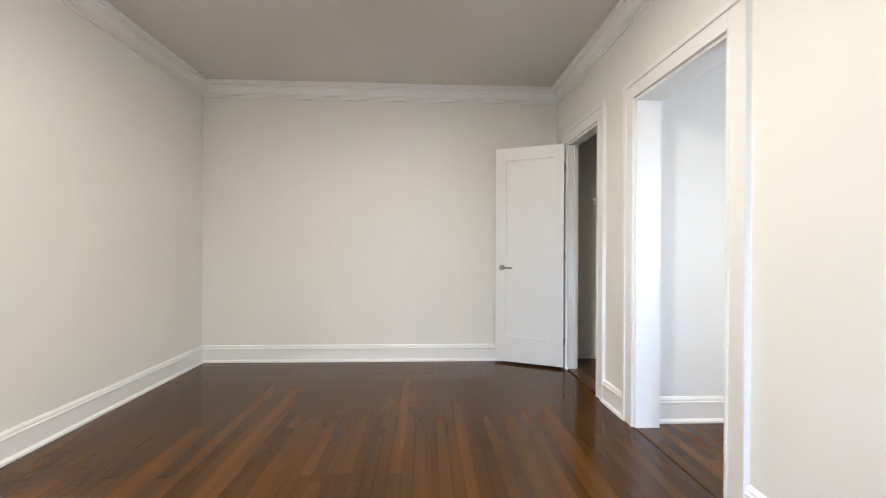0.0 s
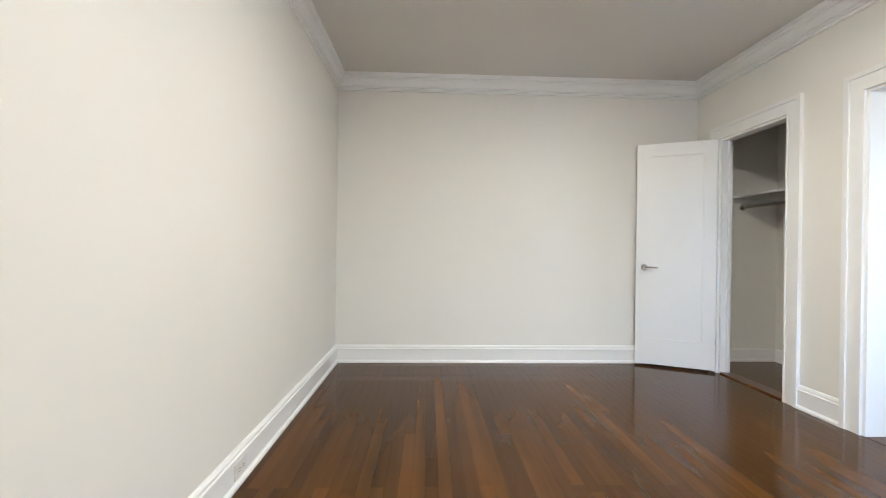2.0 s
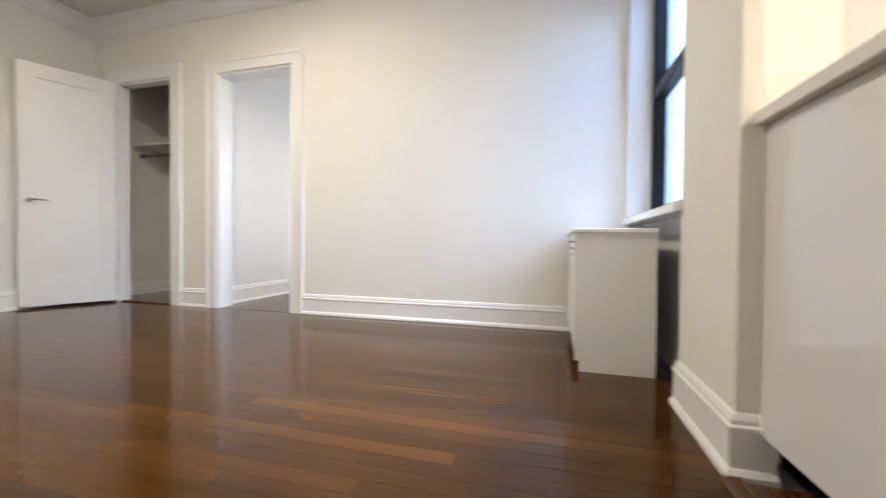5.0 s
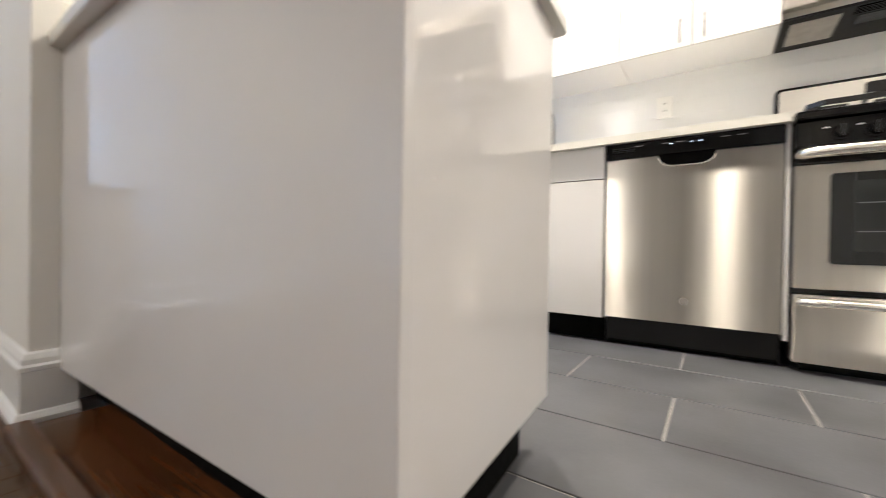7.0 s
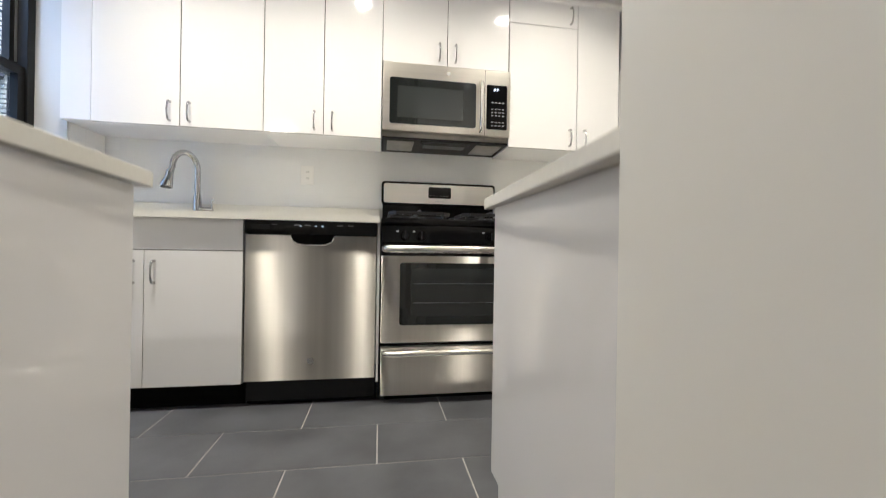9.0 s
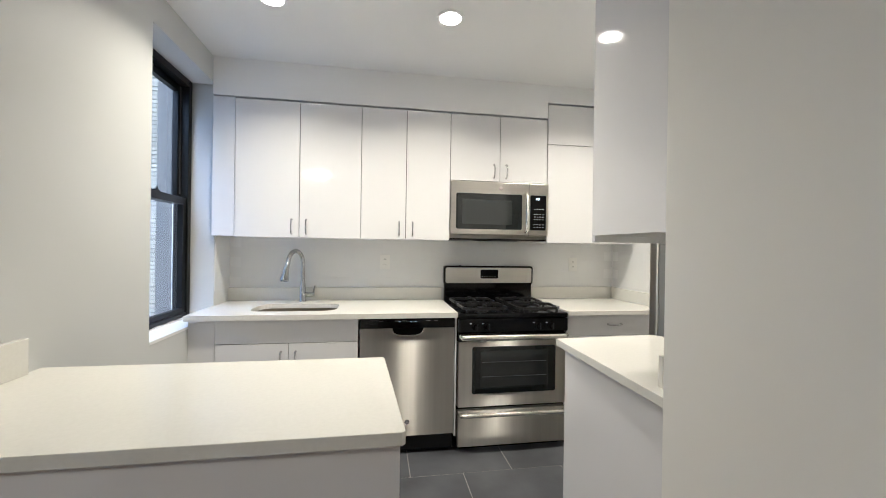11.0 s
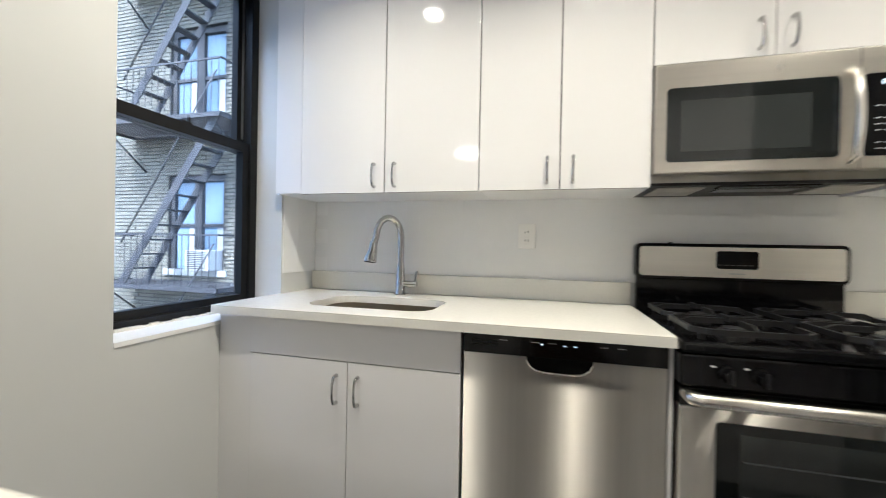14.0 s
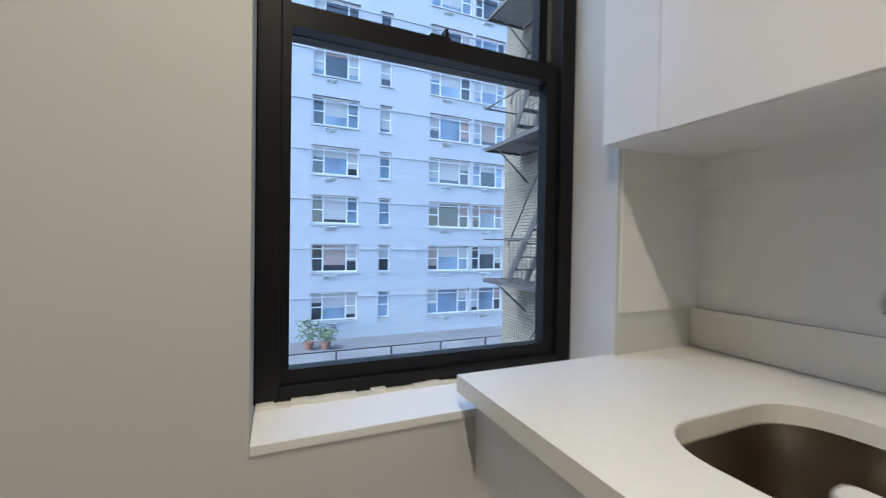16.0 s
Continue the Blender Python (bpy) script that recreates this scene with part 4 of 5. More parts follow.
def peninsula():
    t = thing("peninsula_cabinet", -2.13, -5.03, 0, "white gloss peninsula cabinet with plain back and end panels", "cabinet")
    part("back_panel", prism([(-1.602, -4.752), (-2.666, -4.774), (-2.666, -4.790), (-1.602, -4.770)], 0.112, 0.881, 0.0015), CABWHITE, t, "white high-gloss back panel")
    part("end_panel", prism([(-2.664, -4.7905), (-2.646, -4.7905), (-2.602, -5.302), (-2.620, -5.302)], 0.112, 0.881, 0.0012), CABWHITE, t, "white high-gloss end panel")
    part("body", prism([(-2.640, -4.792), (KX - 0.002, -4.772), (KX - 0.002, -5.282), (-2.604, -5.282)], 0.112, 0.880), CABSIDE, t)
    for k in range(3):
        a = KX - 0.004 - k * 0.357
        d = part("door", solid(a - 0.352, a, -5.302, -5.284, 0.112, 0.878, bevel=0.0012), CABWHITE, t)
        bar_handle(d, a - 0.31, -5.302, 0.78, 0.098, True, -1)
    part("toe_kick", prism([(-2.618, -4.84), (KX - 0.002, -4.84), (KX - 0.002, -5.245), (-2.584, -5.245)], 0.0, 0.111), TOE, t, "black recessed toe kick")
    w = thing("worktop", -2.1, -5.04, CB, "cream quartz peninsula worktop with clipped corners", "worktop")
    part("slab", prism([(-1.602, -4.728), (-2.668, -4.728), (-2.676, -4.737), (-2.638, -5.337), (-2.630, -5.345), (KX - 0.001, -5.345), (KX - 0.001, -4.754), (-1.602, -4.754)], CB, CT, 0.002), QUARTZ, w)
    part("upstand", solid(KX - 0.021, KX - 0.001, -5.27, -4.76, CT + 0.0005, 1.028, bevel=0.002), QUARTZ, w)


peninsula()


def side_cabinets():
    t = thing("base_cabinet", -3.73, -5.2, 0, "white gloss base cabinet at the kitchen entrance", "cabinet")
    part("side_panel", boxes((-3.473, -3.455, -5.511, -4.822, 0.11, 0.881), (-3.473, -3.455, -5.44, -4.822, 0, 0.11)), CABWHITE, t, "white high-gloss end panel")
    part("body", solid(-4.0, -3.474, -5.49, -4.902, 0.11, 0.880), CABSIDE, t)
    d = part("drawer", solid(-4.0, -3.4745, -5.510, -5.491, 0.70, 0.878, bevel=0.0012), CABWHITE, t)
    bar_handle(d, -3.74, -5.510, 0.79, 0.098, False, -1)
    d = part("door", solid(-4.0, -3.4745, -5.510, -5.491, 0.112, 0.697, bevel=0.0012), CABWHITE, t)
    bar_handle(d, -3.52, -5.510, 0.63, 0.098, True, -1)
    part("toe_kick", solid(-4.0, -3.4745, -5.45, -5.44, 0, 0.109), TOE, t)
    w = thing("worktop", -3.7, -5.2, CB, "cream quartz worktop with a clipped corner", "worktop")
    part("slab", prism([(-3.412, -4.822), (-3.437, -5.567), (-3.955, -5.597), (-4.008, -5.52), (-4.008, -4.902), (-3.474, -4.902), (-3.474, -4.822)], CB, CT, 0.002), QUARTZ, w)
    part("upstand", solid(-4.008, -3.46, -4.921, -4.902, CT + 0.0005, 1.012, bevel=0.002), QUARTZ, w)
    u = thing("wall_cabinet", -3.74, -5.1, 1.39, "white gloss wall cabinet at the kitchen entrance", "cabinet")
    part("side_panel", solid(-3.473, -3.455, -5.300, -4.822, 1.388, 2.575, bevel=0.0012), CABWHITE, u)
    part("body", boxes((-4.0, -3.474, -5.28, -4.902, 1.405, 2.575)), CABSIDE, u)
    part("door", solid(-4.0, -3.4745, -5.300, -5.281, 1.388, 2.572, bevel=0.0012), CABWHITE, u)
    part("light_rail", solid(-4.0, -3.456, -5.300, -5.282, 1.362, 1.3875, bevel=0.001), CABSIDE, u)
    f = thing("refrigerator", -4.33, -5.3, 0, "grey-sided refrigerator with stainless doors", "refrigerator")
    part("cabinet", solid(-4.63, -4.022, -5.635, -4.93, 0.02, 1.70, bevel=0.004), FRIDGE, f, "grey textured steel cabinet")
    part("freezer_drawer", solid(-4.63, -4.022, -5.71, -5.641, 0.06, 0.60, bevel=0.012), STEEL, f)
    part("door", solid(-4.63, -4.022, -5.71, -5.641, 0.608, 1.70, bevel=0.012), STEEL, f)
    part("foot", solid(-4.60, -4.05, -5.60, -4.96, 0, 0.02), TOE, f)


side_cabinets()


ALUTRACK = material("bare_aluminium_track", (0.5, 0.5, 0.5), 0.4, metal=1.0)


def kitchen_window():
    y0, y1, z0, z1 = KWIN
    t = thing("window_2", -1.33, (y0 + y1) / 2, z0, "black metal double-hung kitchen window, shut", "window", "", "structure")
    a, b = -1.365, -1.275
    z0 = z0 + 0.018
    for r in ((y0, y0 + 0.045, z0, z1), (y1 - 0.045, y1, z0, z1), (y0 + 0.045, y1 - 0.045, z0, z0 + 0.030), (y0 + 0.045, y1 - 0.045, z1 - 0.045, z1)):
        part("window_frame", solid(a, b, r[0], r[1], r[2], r[3], bevel=0.003), WINBLACK, t)
    for nm, sa, sb, lo, hi in (("lower_sash", a + 0.012, a + 0.045, z0 + 0.030, 1.635), ("upper_sash", a + 0.05, a + 0.083, 1.59, z1 - 0.045)):
        s = part(nm, boxes((sa, sb, y0 + 0.045, y0 + 0.082, lo, hi), (sa, sb, y1 - 0.062, y1 - 0.045, lo, hi), (sa, sb, y0 + 0.082, y1 - 0.062, lo, lo + (0.030 if nm == "lower_sash" else 0.045)), (sa, sb, y0 + 0.082, y1 - 0.062, hi - 0.045, hi)), WINBLACK, t)
        xm = (sa + sb) / 2
        g = part("pane", sheet([(xm, y0 + 0.082, lo + 0.028), (xm, y0 + 0.082, hi - 0.045), (xm, y1 - 0.062, hi - 0.045), (xm, y1 - 0.062, lo + 0.028)]), PANE, s)
        g.visible_shadow = False
        if nm == "lower_sash":
            part("latch", boxes((sa + 0.002, sb, (y0 + y1) / 2 - 0.025, (y0 + y1) / 2 + 0.025, hi, hi + 0.008), (sa + 0.01, sa + 0.02, (y0 + y1) / 2 - 0.022, (y0 + y1) / 2 - 0.014, hi + 0.008, hi + 0.03)), WINBLACK, s)
    rng = random.Random(2)
    bm = bmesh.new()
    for k in range(24):
        ya = y0 + 0.004 + k * (y1 - y0 - 0.008) / 24
        box(bm, a - 0.008 - rng.random() * 0.010, a + 0.002, ya, ya + (y1 - y0 - 0.008) / 24, KWIN[2] + 0.013, KWIN[2] + 0.019 + rng.random() * 0.006)
    part("caulk_bead", bm, QUARTZ, t, "rough cream caulk bead")
    part("side_track", solid(a + 0.046, a + 0.052, y0 + 0.0455, y0 + 0.056, 1.66, z1 - 0.05), ALUTRACK, t, "bare metal sash track")
    setting("window_sill_kitchen", solid(KX - 0.003, a, y0 + 0.001, y1 - 0.001, KWIN[2] - 0.001, KWIN[2] + 0.014), TRIM, "white painted window sill with a rough edge", "window sill")


kitchen_window()

for lx in (-2.06, -2.98, -4.06):
    dl = thing("downlight", lx, -5.95, KCEIL_Z, "white round recessed ceiling downlight, switched on", "downlight", "kitchen downlights")
    part("trim_ring", tube([(lx, -5.95, KCEIL_Z), (lx, -5.95, KCEIL_Z - 0.006)], 0.075, 28), TRIM, dl)
    part("lens", tube([(lx, -5.95, KCEIL_Z - 0.006), (lx, -5.95, KCEIL_Z - 0.008)], 0.058, 28), LAMPGLOW, dl)


# ---- floor pieces ----
def shared_box(name, w, d, h, bevel):
    bm = solid(-w / 2, w / 2, -d / 2, d / 2, -h, 0)
    if bevel:
        top = [e for e in bm.edges if all(v.co.z > -1e-6 for v in e.verts)]
        bmesh.ops.bevel(bm, geom=top, offset=bevel, segments=1, affect="EDGES")
    me = bpy.data.meshes.new(name)
    bm.to_mesh(me)
    bm.free()
    return me


def piece(name, me, x, y, z, parent, rot=(0, 0, 0)):
    ob = new(name, me)
    ob.location, ob.rotation_euler, ob.parent = (x, y, z), rot, parent
    return ob


def kitchen_floor():
    fl = setting("floor_kitchen", solid(KRX, KX, KY, -4.87, -0.0045, -0.0025), GROUT, "large grey porcelain floor tiles laid in running bond", "floor")
    W, D = 0.615, 0.3115
    me = shared_box("floor_tile", W - 0.0052, D - 0.0052, 0.010, 0.0012)
    me.materials.append(TILE)
    for r in range(-4, 5):
        yc = -5.955 + r * D
        shift = -2.815 if r % 2 else -3.125
        for k in range(-4, 5):
            xc = shift + W / 2 + k * W - 0.003 * r
            if xc < KRX - W / 2 or xc > KX + W / 2 or yc < -6.95 or yc > -4.98:
                continue
            piece("floor_tile", me, xc, yc, 0.0 + 0.0002 * ((k + r) % 3), fl)


kitchen_floor()


def strip_floor(name, x0, x1, y0, y1, label, share):
    """Strip flooring running along y, each board an object."""
    fl = setting(name, solid(x0, x1, y0, y1, -0.0235, -0.0215), SADDLE, label, "floor")
    w = 0.0605
    meshes = {}
    rng = random.Random(share)
    n = int(math.ceil((x1 - x0) / w))
    for i in range(n):
        y = y1
        first = True
        while y > y0 + 0.01:
            length = rng.choice((0.9, 1.2, 1.5, 1.8, 2.1, 2.4))
            if first:
                length = rng.choice((0.45, 0.8, 1.1, 1.4, 1.9))
                first = False
            end = max(y0, y - length)
            if end - y0 < 0.3:
                end = y0
            key = round(y - end, 3)
            if key not in meshes:
                meshes[key] = shared_box("floor_board", w - 0.0004, key - 0.0005, 0.021, 0.0004)
                meshes[key].materials.append(WOOD)
            xc = x0 + (i + 0.5) * w
            if xc < x1:
                piece("floor_board", meshes[key], xc, (y + end) / 2, 0.0, fl)
            y = end


strip_floor("floor_living", LX + 0.001, -0.001, -4.70, -0.001, "dark glossy stained oak strip floor", 3)
strip_floor("floor_passage", 0.0, 2.1, -2.8, -1.39, "dark glossy stained oak strip floor of the passage", 5)


# ---- splashback tiles ----
def splashback():
    s = setting("splashback_south", solid(KRX + 0.001, KX - 0.001, KY - 0.001, KY + 0.004, 1.012, 1.40), SUBGROUT, "white glazed subway tile splashback", "splashback")
    e = setting("splashback_east", solid(KX - 0.004, KX + 0.001, KY + 0.004, -6.735, 1.012, 1.40), SUBGROUT, "white glazed subway tile splashback return", "splashback")
    w = setting("splashback_west", solid(KRX - 0.001, KRX + 0.004, KY + 0.004, -5.75, 1.012, 1.93), SUBGROUT, "white glazed subway tile side wall", "splashback")
    tw, th = 0.1524, 0.0762
    bm = solid(-tw / 2 + 0.0002, tw / 2 - 0.0002, -0.002, 0.002, -th / 2 + 0.0002, th / 2 - 0.0002)
    front = [ed for ed in bm.edges if all(v.co.y > 0 for v in ed.verts)]
    bmesh.ops.bevel(bm, geom=front, offset=0.0002, segments=1, affect="EDGES")
    me = bpy.data.meshes.new("wall_tile")
    bm.to_mesh(me)
    bm.free()
    me.materials.append(SUBWAY)
    rng = random.Random(8)
    for r in range(5):
        for k in range(20):
            x = KX - tw * (k + (0.5 if r % 2 else 1.0)) - 0.004
            piece("wall_tile", me, x, KY + 0.0027, 1.012 + th * (r + 0.5), s, (rng.uniform(-0.0005, 0.0005), 0, rng.uniform(-0.0005, 0.0005)))
        for along in (0.0844, 0.2368):
            ob = piece("wall_tile", me, KX - 0.0027, KY + along - (0.0188 if along > 0.2 else 0), 1.012 + th * (r + 0.5), e, (0, 0, radians(90)))
            ob.scale.x = 0.75 if along > 0.2 else 1.0
    for r in range(12):
        for k in range(8):
            y = KY + 0.012 + tw * (k + (1.0 if r % 2 else 0.5))
            piece("wall_tile", me, KRX + 0.0027, y, 1.012 + th * (r + 0.5), w, (0, rng.uniform(-0.0015, 0.0015), radians(-90) + rng.uniform(-0.005, 0.005)))


splashback()

# ---- outside the windows ----
GROUND = -4.3
ASPHALT = material("grey_roof_terrace", (0.07, 0.073, 0.08), 0.8, vary=0.25, scale=0.7, bump=0.3, bump_scale=30)
PALEBRICK = material("pale_painted_brick", (0.235, 0.24, 0.255), 0.7, vary=0.06, scale=0.8, bump=0.4, bump_scale=9, stretch=(1, 1, 6))
TANBRICK = material("weathered_tan_brick", (0.088, 0.082, 0.066), 0.85, vary=0.25, scale=1.2, bump=0.3, bump_scale=60)
MORTAR = material("grey_mortar", (0.024, 0.023, 0.022), 0.95, vary=0.15, scale=10)
ALU = material("white_window_aluminium", (0.46, 0.465, 0.47), 0.45, vary=0.03)
FARGLASS = material("far_window_glass", (0.022, 0.026, 0.032), 0.06, vary=0.5, scale=0.6)
# the sky's reflection is put into the blue base colour of these panes
SKYGLASS = material("sky_tinted_window_glass", (0.10, 0.135, 0.18), 0.08, vary=0.5, scale=0.5)
ROSE = material("rose_curtain", (0.19, 0.145, 0.13), 0.9, vary=0.2, scale=6, stretch=(6, 6, 0.4))
CURTAIN = material("pale_curtain", (0.24, 0.24, 0.24), 0.9, vary=0.2, scale=6, stretch=(6, 6, 0.4))
IRON = material("painted_iron_fire_escape", (0.02, 0.02, 0.023), 0.6, vary=0.3, scale=8, bump=0.3, bump_scale=80)
STONE = material("pale_stone_sill", (0.27, 0.27, 0.265), 0.8, vary=0.1, scale=8)
LEAF = material("shrub_leaf", (0.03, 0.055, 0.022), 0.6, vary=0.3, scale=20)
islands = TANBRICK.node_tree
gi, mr, mx = islands.nodes.new("ShaderNodeNewGeometry"), islands.nodes.new("ShaderNodeMapRange"), islands.nodes.new("ShaderNodeMath")
mr.inputs["To Min"].default_value, mr.inputs["To Max"].default_value = 0.82, 1.14
mx.operation = "MULTIPLY"
hs = [nd for nd in islands.nodes if nd.type == "HUE_SAT"][0]
was = hs.inputs["Value"].links[0].from_socket
islands.links.new(gi.outputs["Random Per Island"], mr.inputs["Value"])
islands.links.new(mr.outputs[0], mx.inputs[0])
islands.links.new(was, mx.inputs[1])
islands.links.new(mx.outputs[0], hs.inputs["Value"])

setting("ground", solid(-120, 300, -250, 250, GROUND - 0.5, GROUND), ASPHALT, "grey paved yard and street far below the window", "ground")


def apartment_building():
    FX = 20.3
    b = thing("apartment_building", FX + 3, -10, GROUND, "pale brick apartment block with rows of windows across the yard", "building")
    bm = bmesh.new()
    cols = [(-3.9, -3.2, "n"), (-10.45, -7.88, "w"), (-12.34, -11.63, "n"), (-17.58, -14.74, "w"), (-20.1, -17.8, "w")]
    rows = [4.88 + 2.71 * k for k in range(-3, 6)]
    # unseen extra height and length, added to keep sky out of the gloss doors
    top = 30.0
    ys = sorted({-32.0, 45.0} | {c[0] for c in cols} | {c[1] for c in cols})
    opens = {(c[0], c[1]) for c in cols}
    for a, c in zip(ys, ys[1:]):
        if (a, c) in opens:
            z = GROUND
            for r in rows:
                box(bm, FX, FX + 0.3, a, c, z, r)
                z = r + 1.58
            box(bm, FX, FX + 0.3, a, c, z, top)
        else:
            box(bm, FX, FX + 0.3, a, c, GROUND, top)
    box(bm, FX + 0.6, FX + 6, -32, 45, GROUND, top)
    part("wall", bm, PALEBRICK, b)
    part("roof", solid(FX - 0.1, FX + 6.1, -32.1, 45.1, top, top + 0.4), STONE, b)
    for k in range(-3, 5):
        part("floor_band", solid(FX - 0.045, FX, -32, 45, 6.2 + 2.71 * k - 0.03, 6.2 + 2.71 * k + 0.03), PALEBRICK, b)
    rng = random.Random(4)
    for r in rows:
        for a, c, kind in cols:
            w = part("window", boxes((FX + 0.16, FX + 0.22, a, a + 0.08, r, r + 1.58), (FX + 0.16, FX + 0.22, c - 0.08, c, r, r + 1.58), (FX + 0.16, FX + 0.22, a + 0.08, c - 0.08, r, r + 0.09), (FX + 0.16, FX + 0.22, a + 0.08, c - 0.08, r + 1.50, r + 1.58)), ALU, b)
            part("sill", solid(FX - 0.06, FX + 0.16, a - 0.06, c + 0.06, r - 0.08, r), STONE, w)
            wid = c - a
            lights = [(a + 0.05, c - 0.05)] if kind == "n" else [(a + 0.05, a + wid * 0.24), (a + wid * 0.26, c - wid * 0.26), (c - wid * 0.24, c - 0.05)]
            for i, (p, q) in enumerate(lights):
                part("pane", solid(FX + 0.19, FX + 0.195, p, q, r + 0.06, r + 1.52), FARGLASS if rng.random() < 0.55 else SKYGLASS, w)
                if kind == "n" or i != 1:
                    part("meeting_rail", solid(FX + 0.15, FX + 0.189, p, q, r + 0.74, r + 0.80), ALU, w)
                if rng.random() < 0.6:
                    d = rng.uniform(0.3, 1.3)
                    part("curtain", solid(FX + 0.183, FX + 0.189, p + 0.02, q - 0.02, r + 1.52 - d, r + 1.51), ROSE if rng.random() < 0.16 else CURTAIN, w)
            if kind == "w":
                for m in (0.25, 0.75):
                    part("mullion", solid(FX + 0.15, FX + 0.19, a + wid * m - 0.035, a + wid * m + 0.035, r + 0.06, r + 1.52), ALU, w)
                mid = a + wid * 0.6
                v = part("vent_grille", solid(FX - 0.02, FX, mid - 0.38, mid + 0.38, r - 0.42, r - 0.14), ALU, b)
                for k in range(4):
                    part("slat", solid(FX - 0.035, FX - 0.02, mid - 0.36, mid + 0.36, r - 0.39 + k * 0.06, r - 0.36 + k * 0.06), IRON, v)


apartment_building()


def brick_wing():
    WY, CX = -11.4, 6.4
    b = thing("brick_building", 2.5, WY - 2, GROUND, "weathered tan brick building wing with a fire escape", "building")
    w0, w1 = 3.38, 4.78
    floors = [0.6 + 2.97 * k for k in range(-1, 4)]
    bm = bmesh.new()
    z = GROUND
    box(bm, -1.25, w0, WY - 0.3, WY, GROUND, 12.6)
    box(bm, w1, CX, WY - 0.3, WY, GROUND, 12.6)
    for f in floors:
        box(bm, w0, w1, WY - 0.3, WY, z, f)
        z = f + 1.9
    box(bm, w0, w1, WY - 0.3, WY, z, 12.6)
    box(bm, -1.25, CX, WY - 6, WY - 0.31, GROUND, 12.6)
    part("wall", bm, MORTAR, b)
    part("roof", solid(-1.35, CX + 0.1, WY - 6, WY + 0.15, 12.6, 13.0), STONE, b)
    # courses of single bricks
    verts, faces = [], []
    rng = random.Random(12)
    bw, bh = 0.212, 0.074
    for r in range(int(11.2 / bh)):
        z0 = -2.6 + r * bh
        x = 1.2 - (bw / 2 if r % 2 else 0)
        while x < CX - 0.02:
            x0, x1 = max(x, 1.2) + 0.0015, min(x + bw, CX) - 0.0015
            x += bw
            if any(f - 0.02 < z0 + bh / 2 < f + 1.92 for f in floors) and x1 > w0 - 0.02 and x0 < w1 + 0.02:
                if x0 < w0 - 0.06:
                    x1 = w0
                elif x1 > w1 + 0.06:
                    x0 = w1
                else:
                    continue
            d = 0.006 + rng.random() * 0.008
            n = len(verts)
            for yy, s in ((WY, 0.0), (WY + d, 0.003)):
                verts += [(x0 + s, yy, z0 + 0.008 + s), (x1 - s, yy, z0 + 0.008 + s), (x1 - s, yy, z0 + bh - 0.008 - s), (x0 + s, yy, z0 + bh - 0.008 - s)]
            faces += [(n + 4, n + 7, n + 6, n + 5), (n, n + 4, n + 5, n + 1), (n + 1, n + 5, n + 6, n + 2), (n + 2, n + 6, n + 7, n + 3), (n + 3, n + 7, n + 4, n)]
    me = bpy.data.meshes.new("bricks")
    me.from_pydata(verts, [], faces)
    me.materials.append(TANBRICK)
    ob = new("bricks", me)
    ob.parent, ob.location = b, -ORG[b]
    ob["kind"] = "stuff"
    for f in floors:
        w = part("window", boxes((w0, w0 + 0.09, WY - 0.16, WY - 0.06, f, f + 1.9), (w1 - 0.09, w1, WY - 0.16, WY - 0.06, f, f + 1.9), ((w0 + w1) / 2 - 0.09, (w0 + w1) / 2 + 0.09, WY - 0.16, WY - 0.05, f, f + 1.9), (w0 + 0.09, w1 - 0.09, WY - 0.16, WY - 0.06, f + 1.78, f + 1.9)), IRON, b)
        part("sill", solid(w0 - 0.08, w1 + 0.08, WY - 0.16, WY + 0.05, f - 0.12, f), STONE, w)
        for p, q in ((w0 + 0.09, (w0 + w1) / 2 - 0.09), ((w0 + w1) / 2 + 0.09, w1 - 0.09)):
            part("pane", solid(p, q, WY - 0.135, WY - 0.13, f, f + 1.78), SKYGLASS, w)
            part("meeting_rail", solid(p, q, WY - 0.13, WY - 0.09, f + 0.86, f + 0.93), IRON, w)
            part("curtain", solid(p + 0.03, p + 0.20, WY - 0.1299, WY - 0.122, f + 0.02, f + 0.85), CURTAIN, w)
    ac = thing("air_conditioner", 3.78, WY, 0.6, "white window air conditioner on the brick building's sill", "air conditioner")
    part("case", solid(3.48, 4.04, WY - 0.1, WY + 0.28, 0.601, 1.0, bevel=0.01), STONE, ac)
    part("grille", boxes(*[(3.53, 3.99, WY + 0.28, WY + 0.286, 0.64 + k * 0.035, 0.657 + k * 0.035) for k in range(10)]), IRON, ac)


brick_wing()


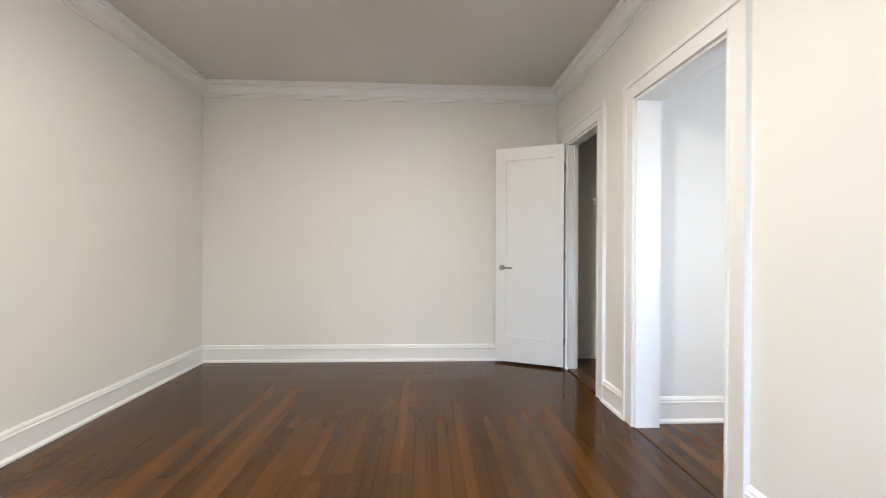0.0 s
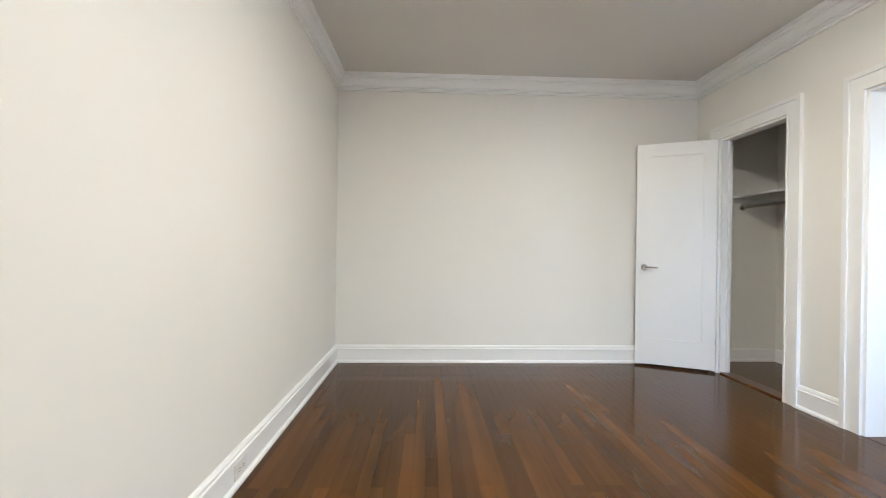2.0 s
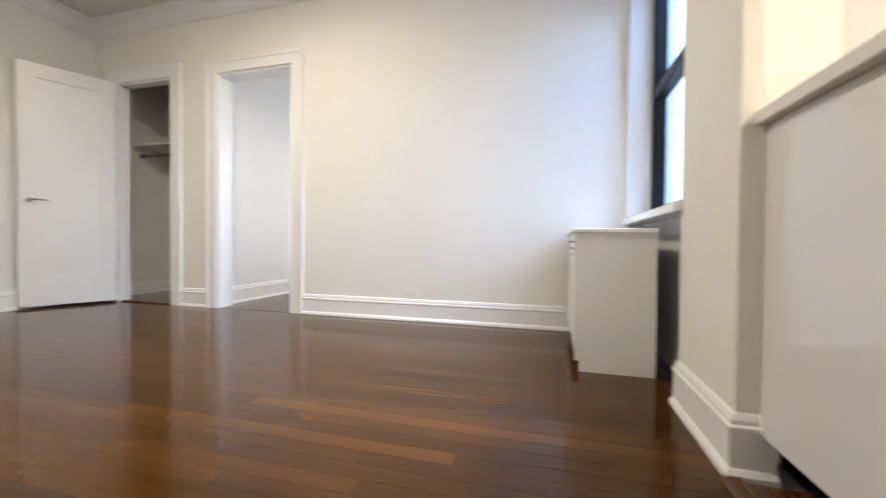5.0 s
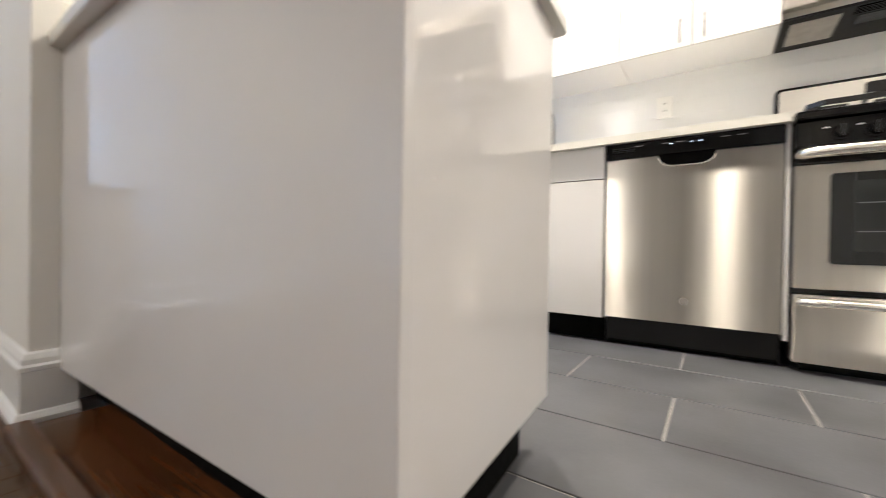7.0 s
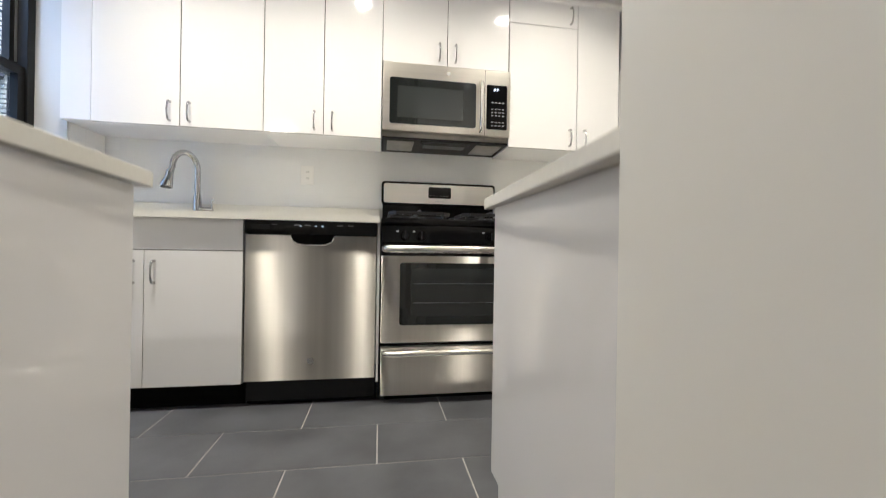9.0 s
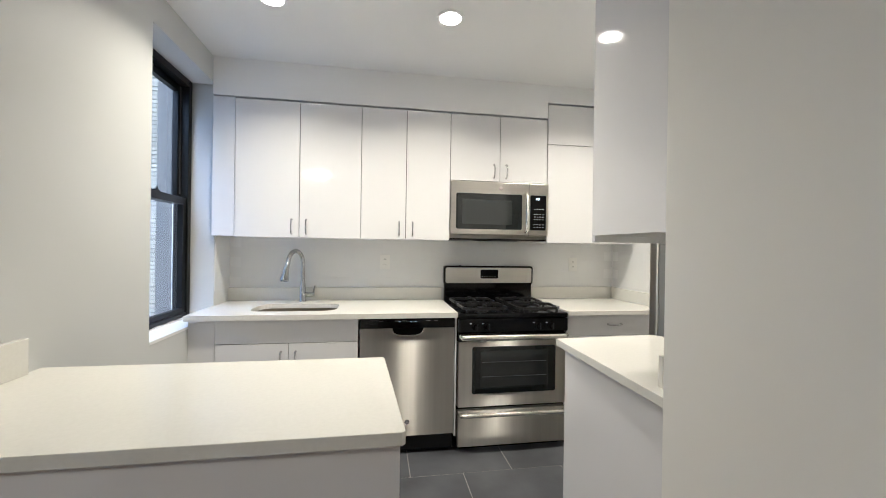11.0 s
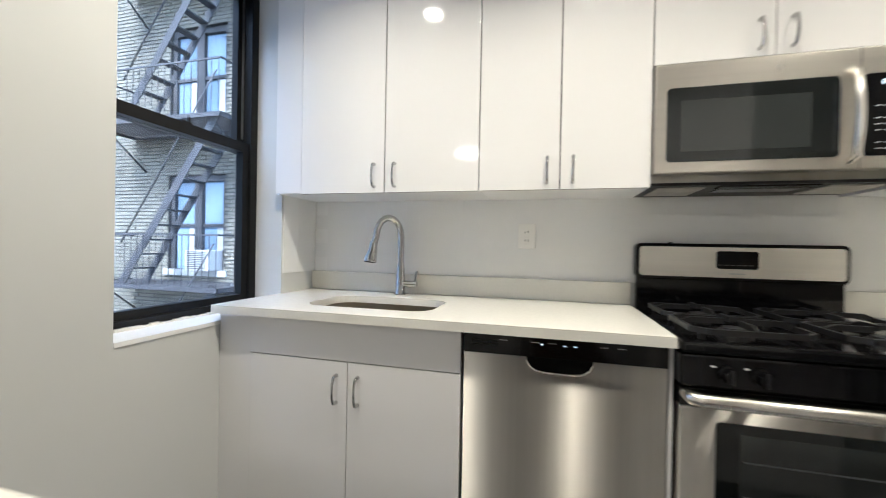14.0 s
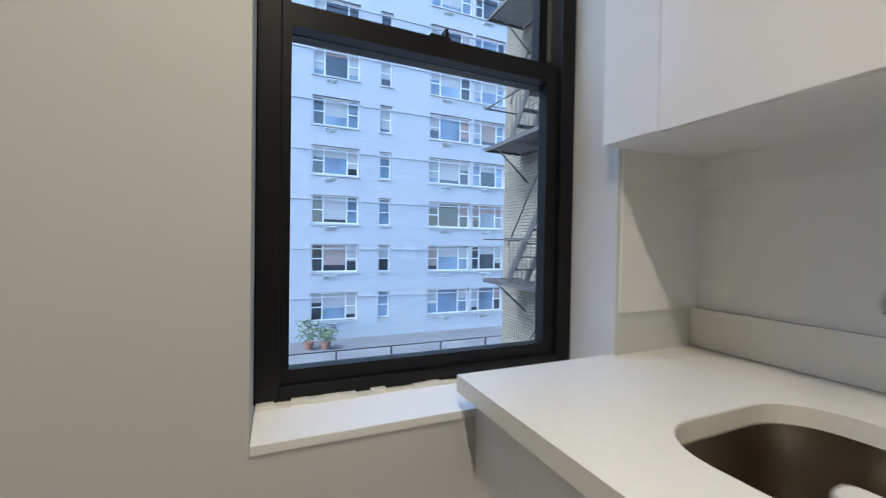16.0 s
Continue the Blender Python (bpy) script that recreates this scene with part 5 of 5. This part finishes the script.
def fire_escape():
    WY = -11.4
    t = thing("fire_escape", 4.1, WY + 0.5, 0.4, "dark iron fire escape with slatted landings and steep stairs", "fire escape")
    y0, y1, x0, x1 = WY + 0.02, -10.42, 2.55, 5.68
    for lv in (0.38 - 2.97, 0.38, 3.35, 6.32, 9.29):
        p = part("landing", boxes((x0, x1, y1 - 0.03, y1, lv - 0.08, lv), (x0, x1, y0, y0 + 0.03, lv - 0.08, lv), (x0, x0 + 0.03, y0, y1, lv - 0.08, lv), (x1 - 0.03, x1, y0, y1, lv - 0.08, lv)), IRON, t)
        for k in range(20):
            yy = y0 + 0.05 + k * 0.0455
            part("slat", solid(x0 + 0.03, x1 - 0.03, yy, yy + 0.030, lv - 0.03, lv - 0.015), IRON, p)
        rl = part("railing", boxes((x0, x1, y1 - 0.02, y1, lv + 0.88, lv + 0.91), (x0, x0 + 0.02, y0, y1, lv + 0.88, lv + 0.91), (x1 - 0.02, x1, y0, y1, lv + 0.88, lv + 0.91)), IRON, t)
        for k in range(15):
            xx = x0 + 0.05 + k * 0.145
            part("baluster", solid(xx, xx + 0.009, y1 - 0.016, y1 - 0.007, lv, lv + 0.88), IRON, rl)
        for xx in (x0 + 0.3, x1 - 0.3):
            part("bracket", tube([(xx, y0, lv - 0.75), (xx, y1 - 0.15, lv - 0.07)], 0.018, 6), IRON, t)
        if lv > 8:
            continue
        # stair up to the next landing
        xa, xb, rise = 4.86, 2.75, 2.97
        for yy in (-10.55, -11.0):
            bm = bmesh.new()
            dz = Vector((xb - xa, 0, rise)).normalized()
            nrm = Vector((-dz.z, 0, dz.x)) * 0.075
            for s in (-0.008, 0.008):
                a, c = Vector((xa, yy + s, lv)), Vector((xb, yy + s, lv + rise))
                bm.faces.new([bm.verts.new(q) for q in (a - nrm, c - nrm, c + nrm, a + nrm)])
            fs = list(bm.faces)
            for i in range(4):
                p0, p1 = fs[0].verts[i], fs[0].verts[(i + 1) % 4]
                q0, q1 = fs[1].verts[i], fs[1].verts[(i + 1) % 4]
                bm.faces.new((p0, p1, q1, q0))
            bmesh.ops.recalc_face_normals(bm, faces=bm.faces)
            part("stringer", bm, IRON, t)
        for k in range(1, 11):
            f = k / 11
            xx, zz = xa + (xb - xa) * f, lv + rise * f
            part("tread", solid(xx - 0.08, xx + 0.08, -10.99, -10.56, zz - 0.015, zz + 0.01), IRON, t)
        part("handrail", tube([(xa, -10.53, lv + 0.75), (xb, -10.53, lv + rise + 0.75)], 0.014, 6), IRON, t)


fire_escape()


def terrace_railing():
    t = thing("terrace_railing", 13.3, -9, GROUND, "dark metal railing along the terrace below", "railing")
    for h in (1.25, 0.7, 0.2):
        part("rail", solid(13.28, 13.32, -22, -1, GROUND + h - 0.02, GROUND + h + 0.02), IRON, t)
    for k in range(10):
        part("post", solid(13.27, 13.33, -21.5 + k * 2.2, -21.44 + k * 2.2, GROUND, GROUND + 1.25), IRON, t)


terrace_railing()


def shrub(x, y, h, seed):
    t = thing("potted_shrub", x, y, GROUND, "green shrub in a clay pot on the terrace", "plant")
    part("pot", tube([(x, y, GROUND), (x, y, GROUND + 0.4)], [0.18, 0.26], 14), material("clay_pot", (0.14, 0.07, 0.05), 0.8), t)
    rng = random.Random(seed)
    bm = bmesh.new()
    for _ in range(160):
        c = Vector((x + rng.gauss(0, 0.28), y + rng.gauss(0, 0.28), GROUND + 0.5 + rng.random() * h))
        u = Vector((rng.gauss(0, 1), rng.gauss(0, 1), rng.gauss(0, 1))).normalized()
        v = u.orthogonal().normalized()
        s = 0.07 + rng.random() * 0.06
        bm.faces.new([bm.verts.new(c + q) for q in (-u * s, v * s * 0.5, u * s, -v * s * 0.5)])
    part("foliage", bm, LEAF, t)


shrub(18.6, -7.7, 1.0, 2)
shrub(18.4, -8.5, 0.5, 3)
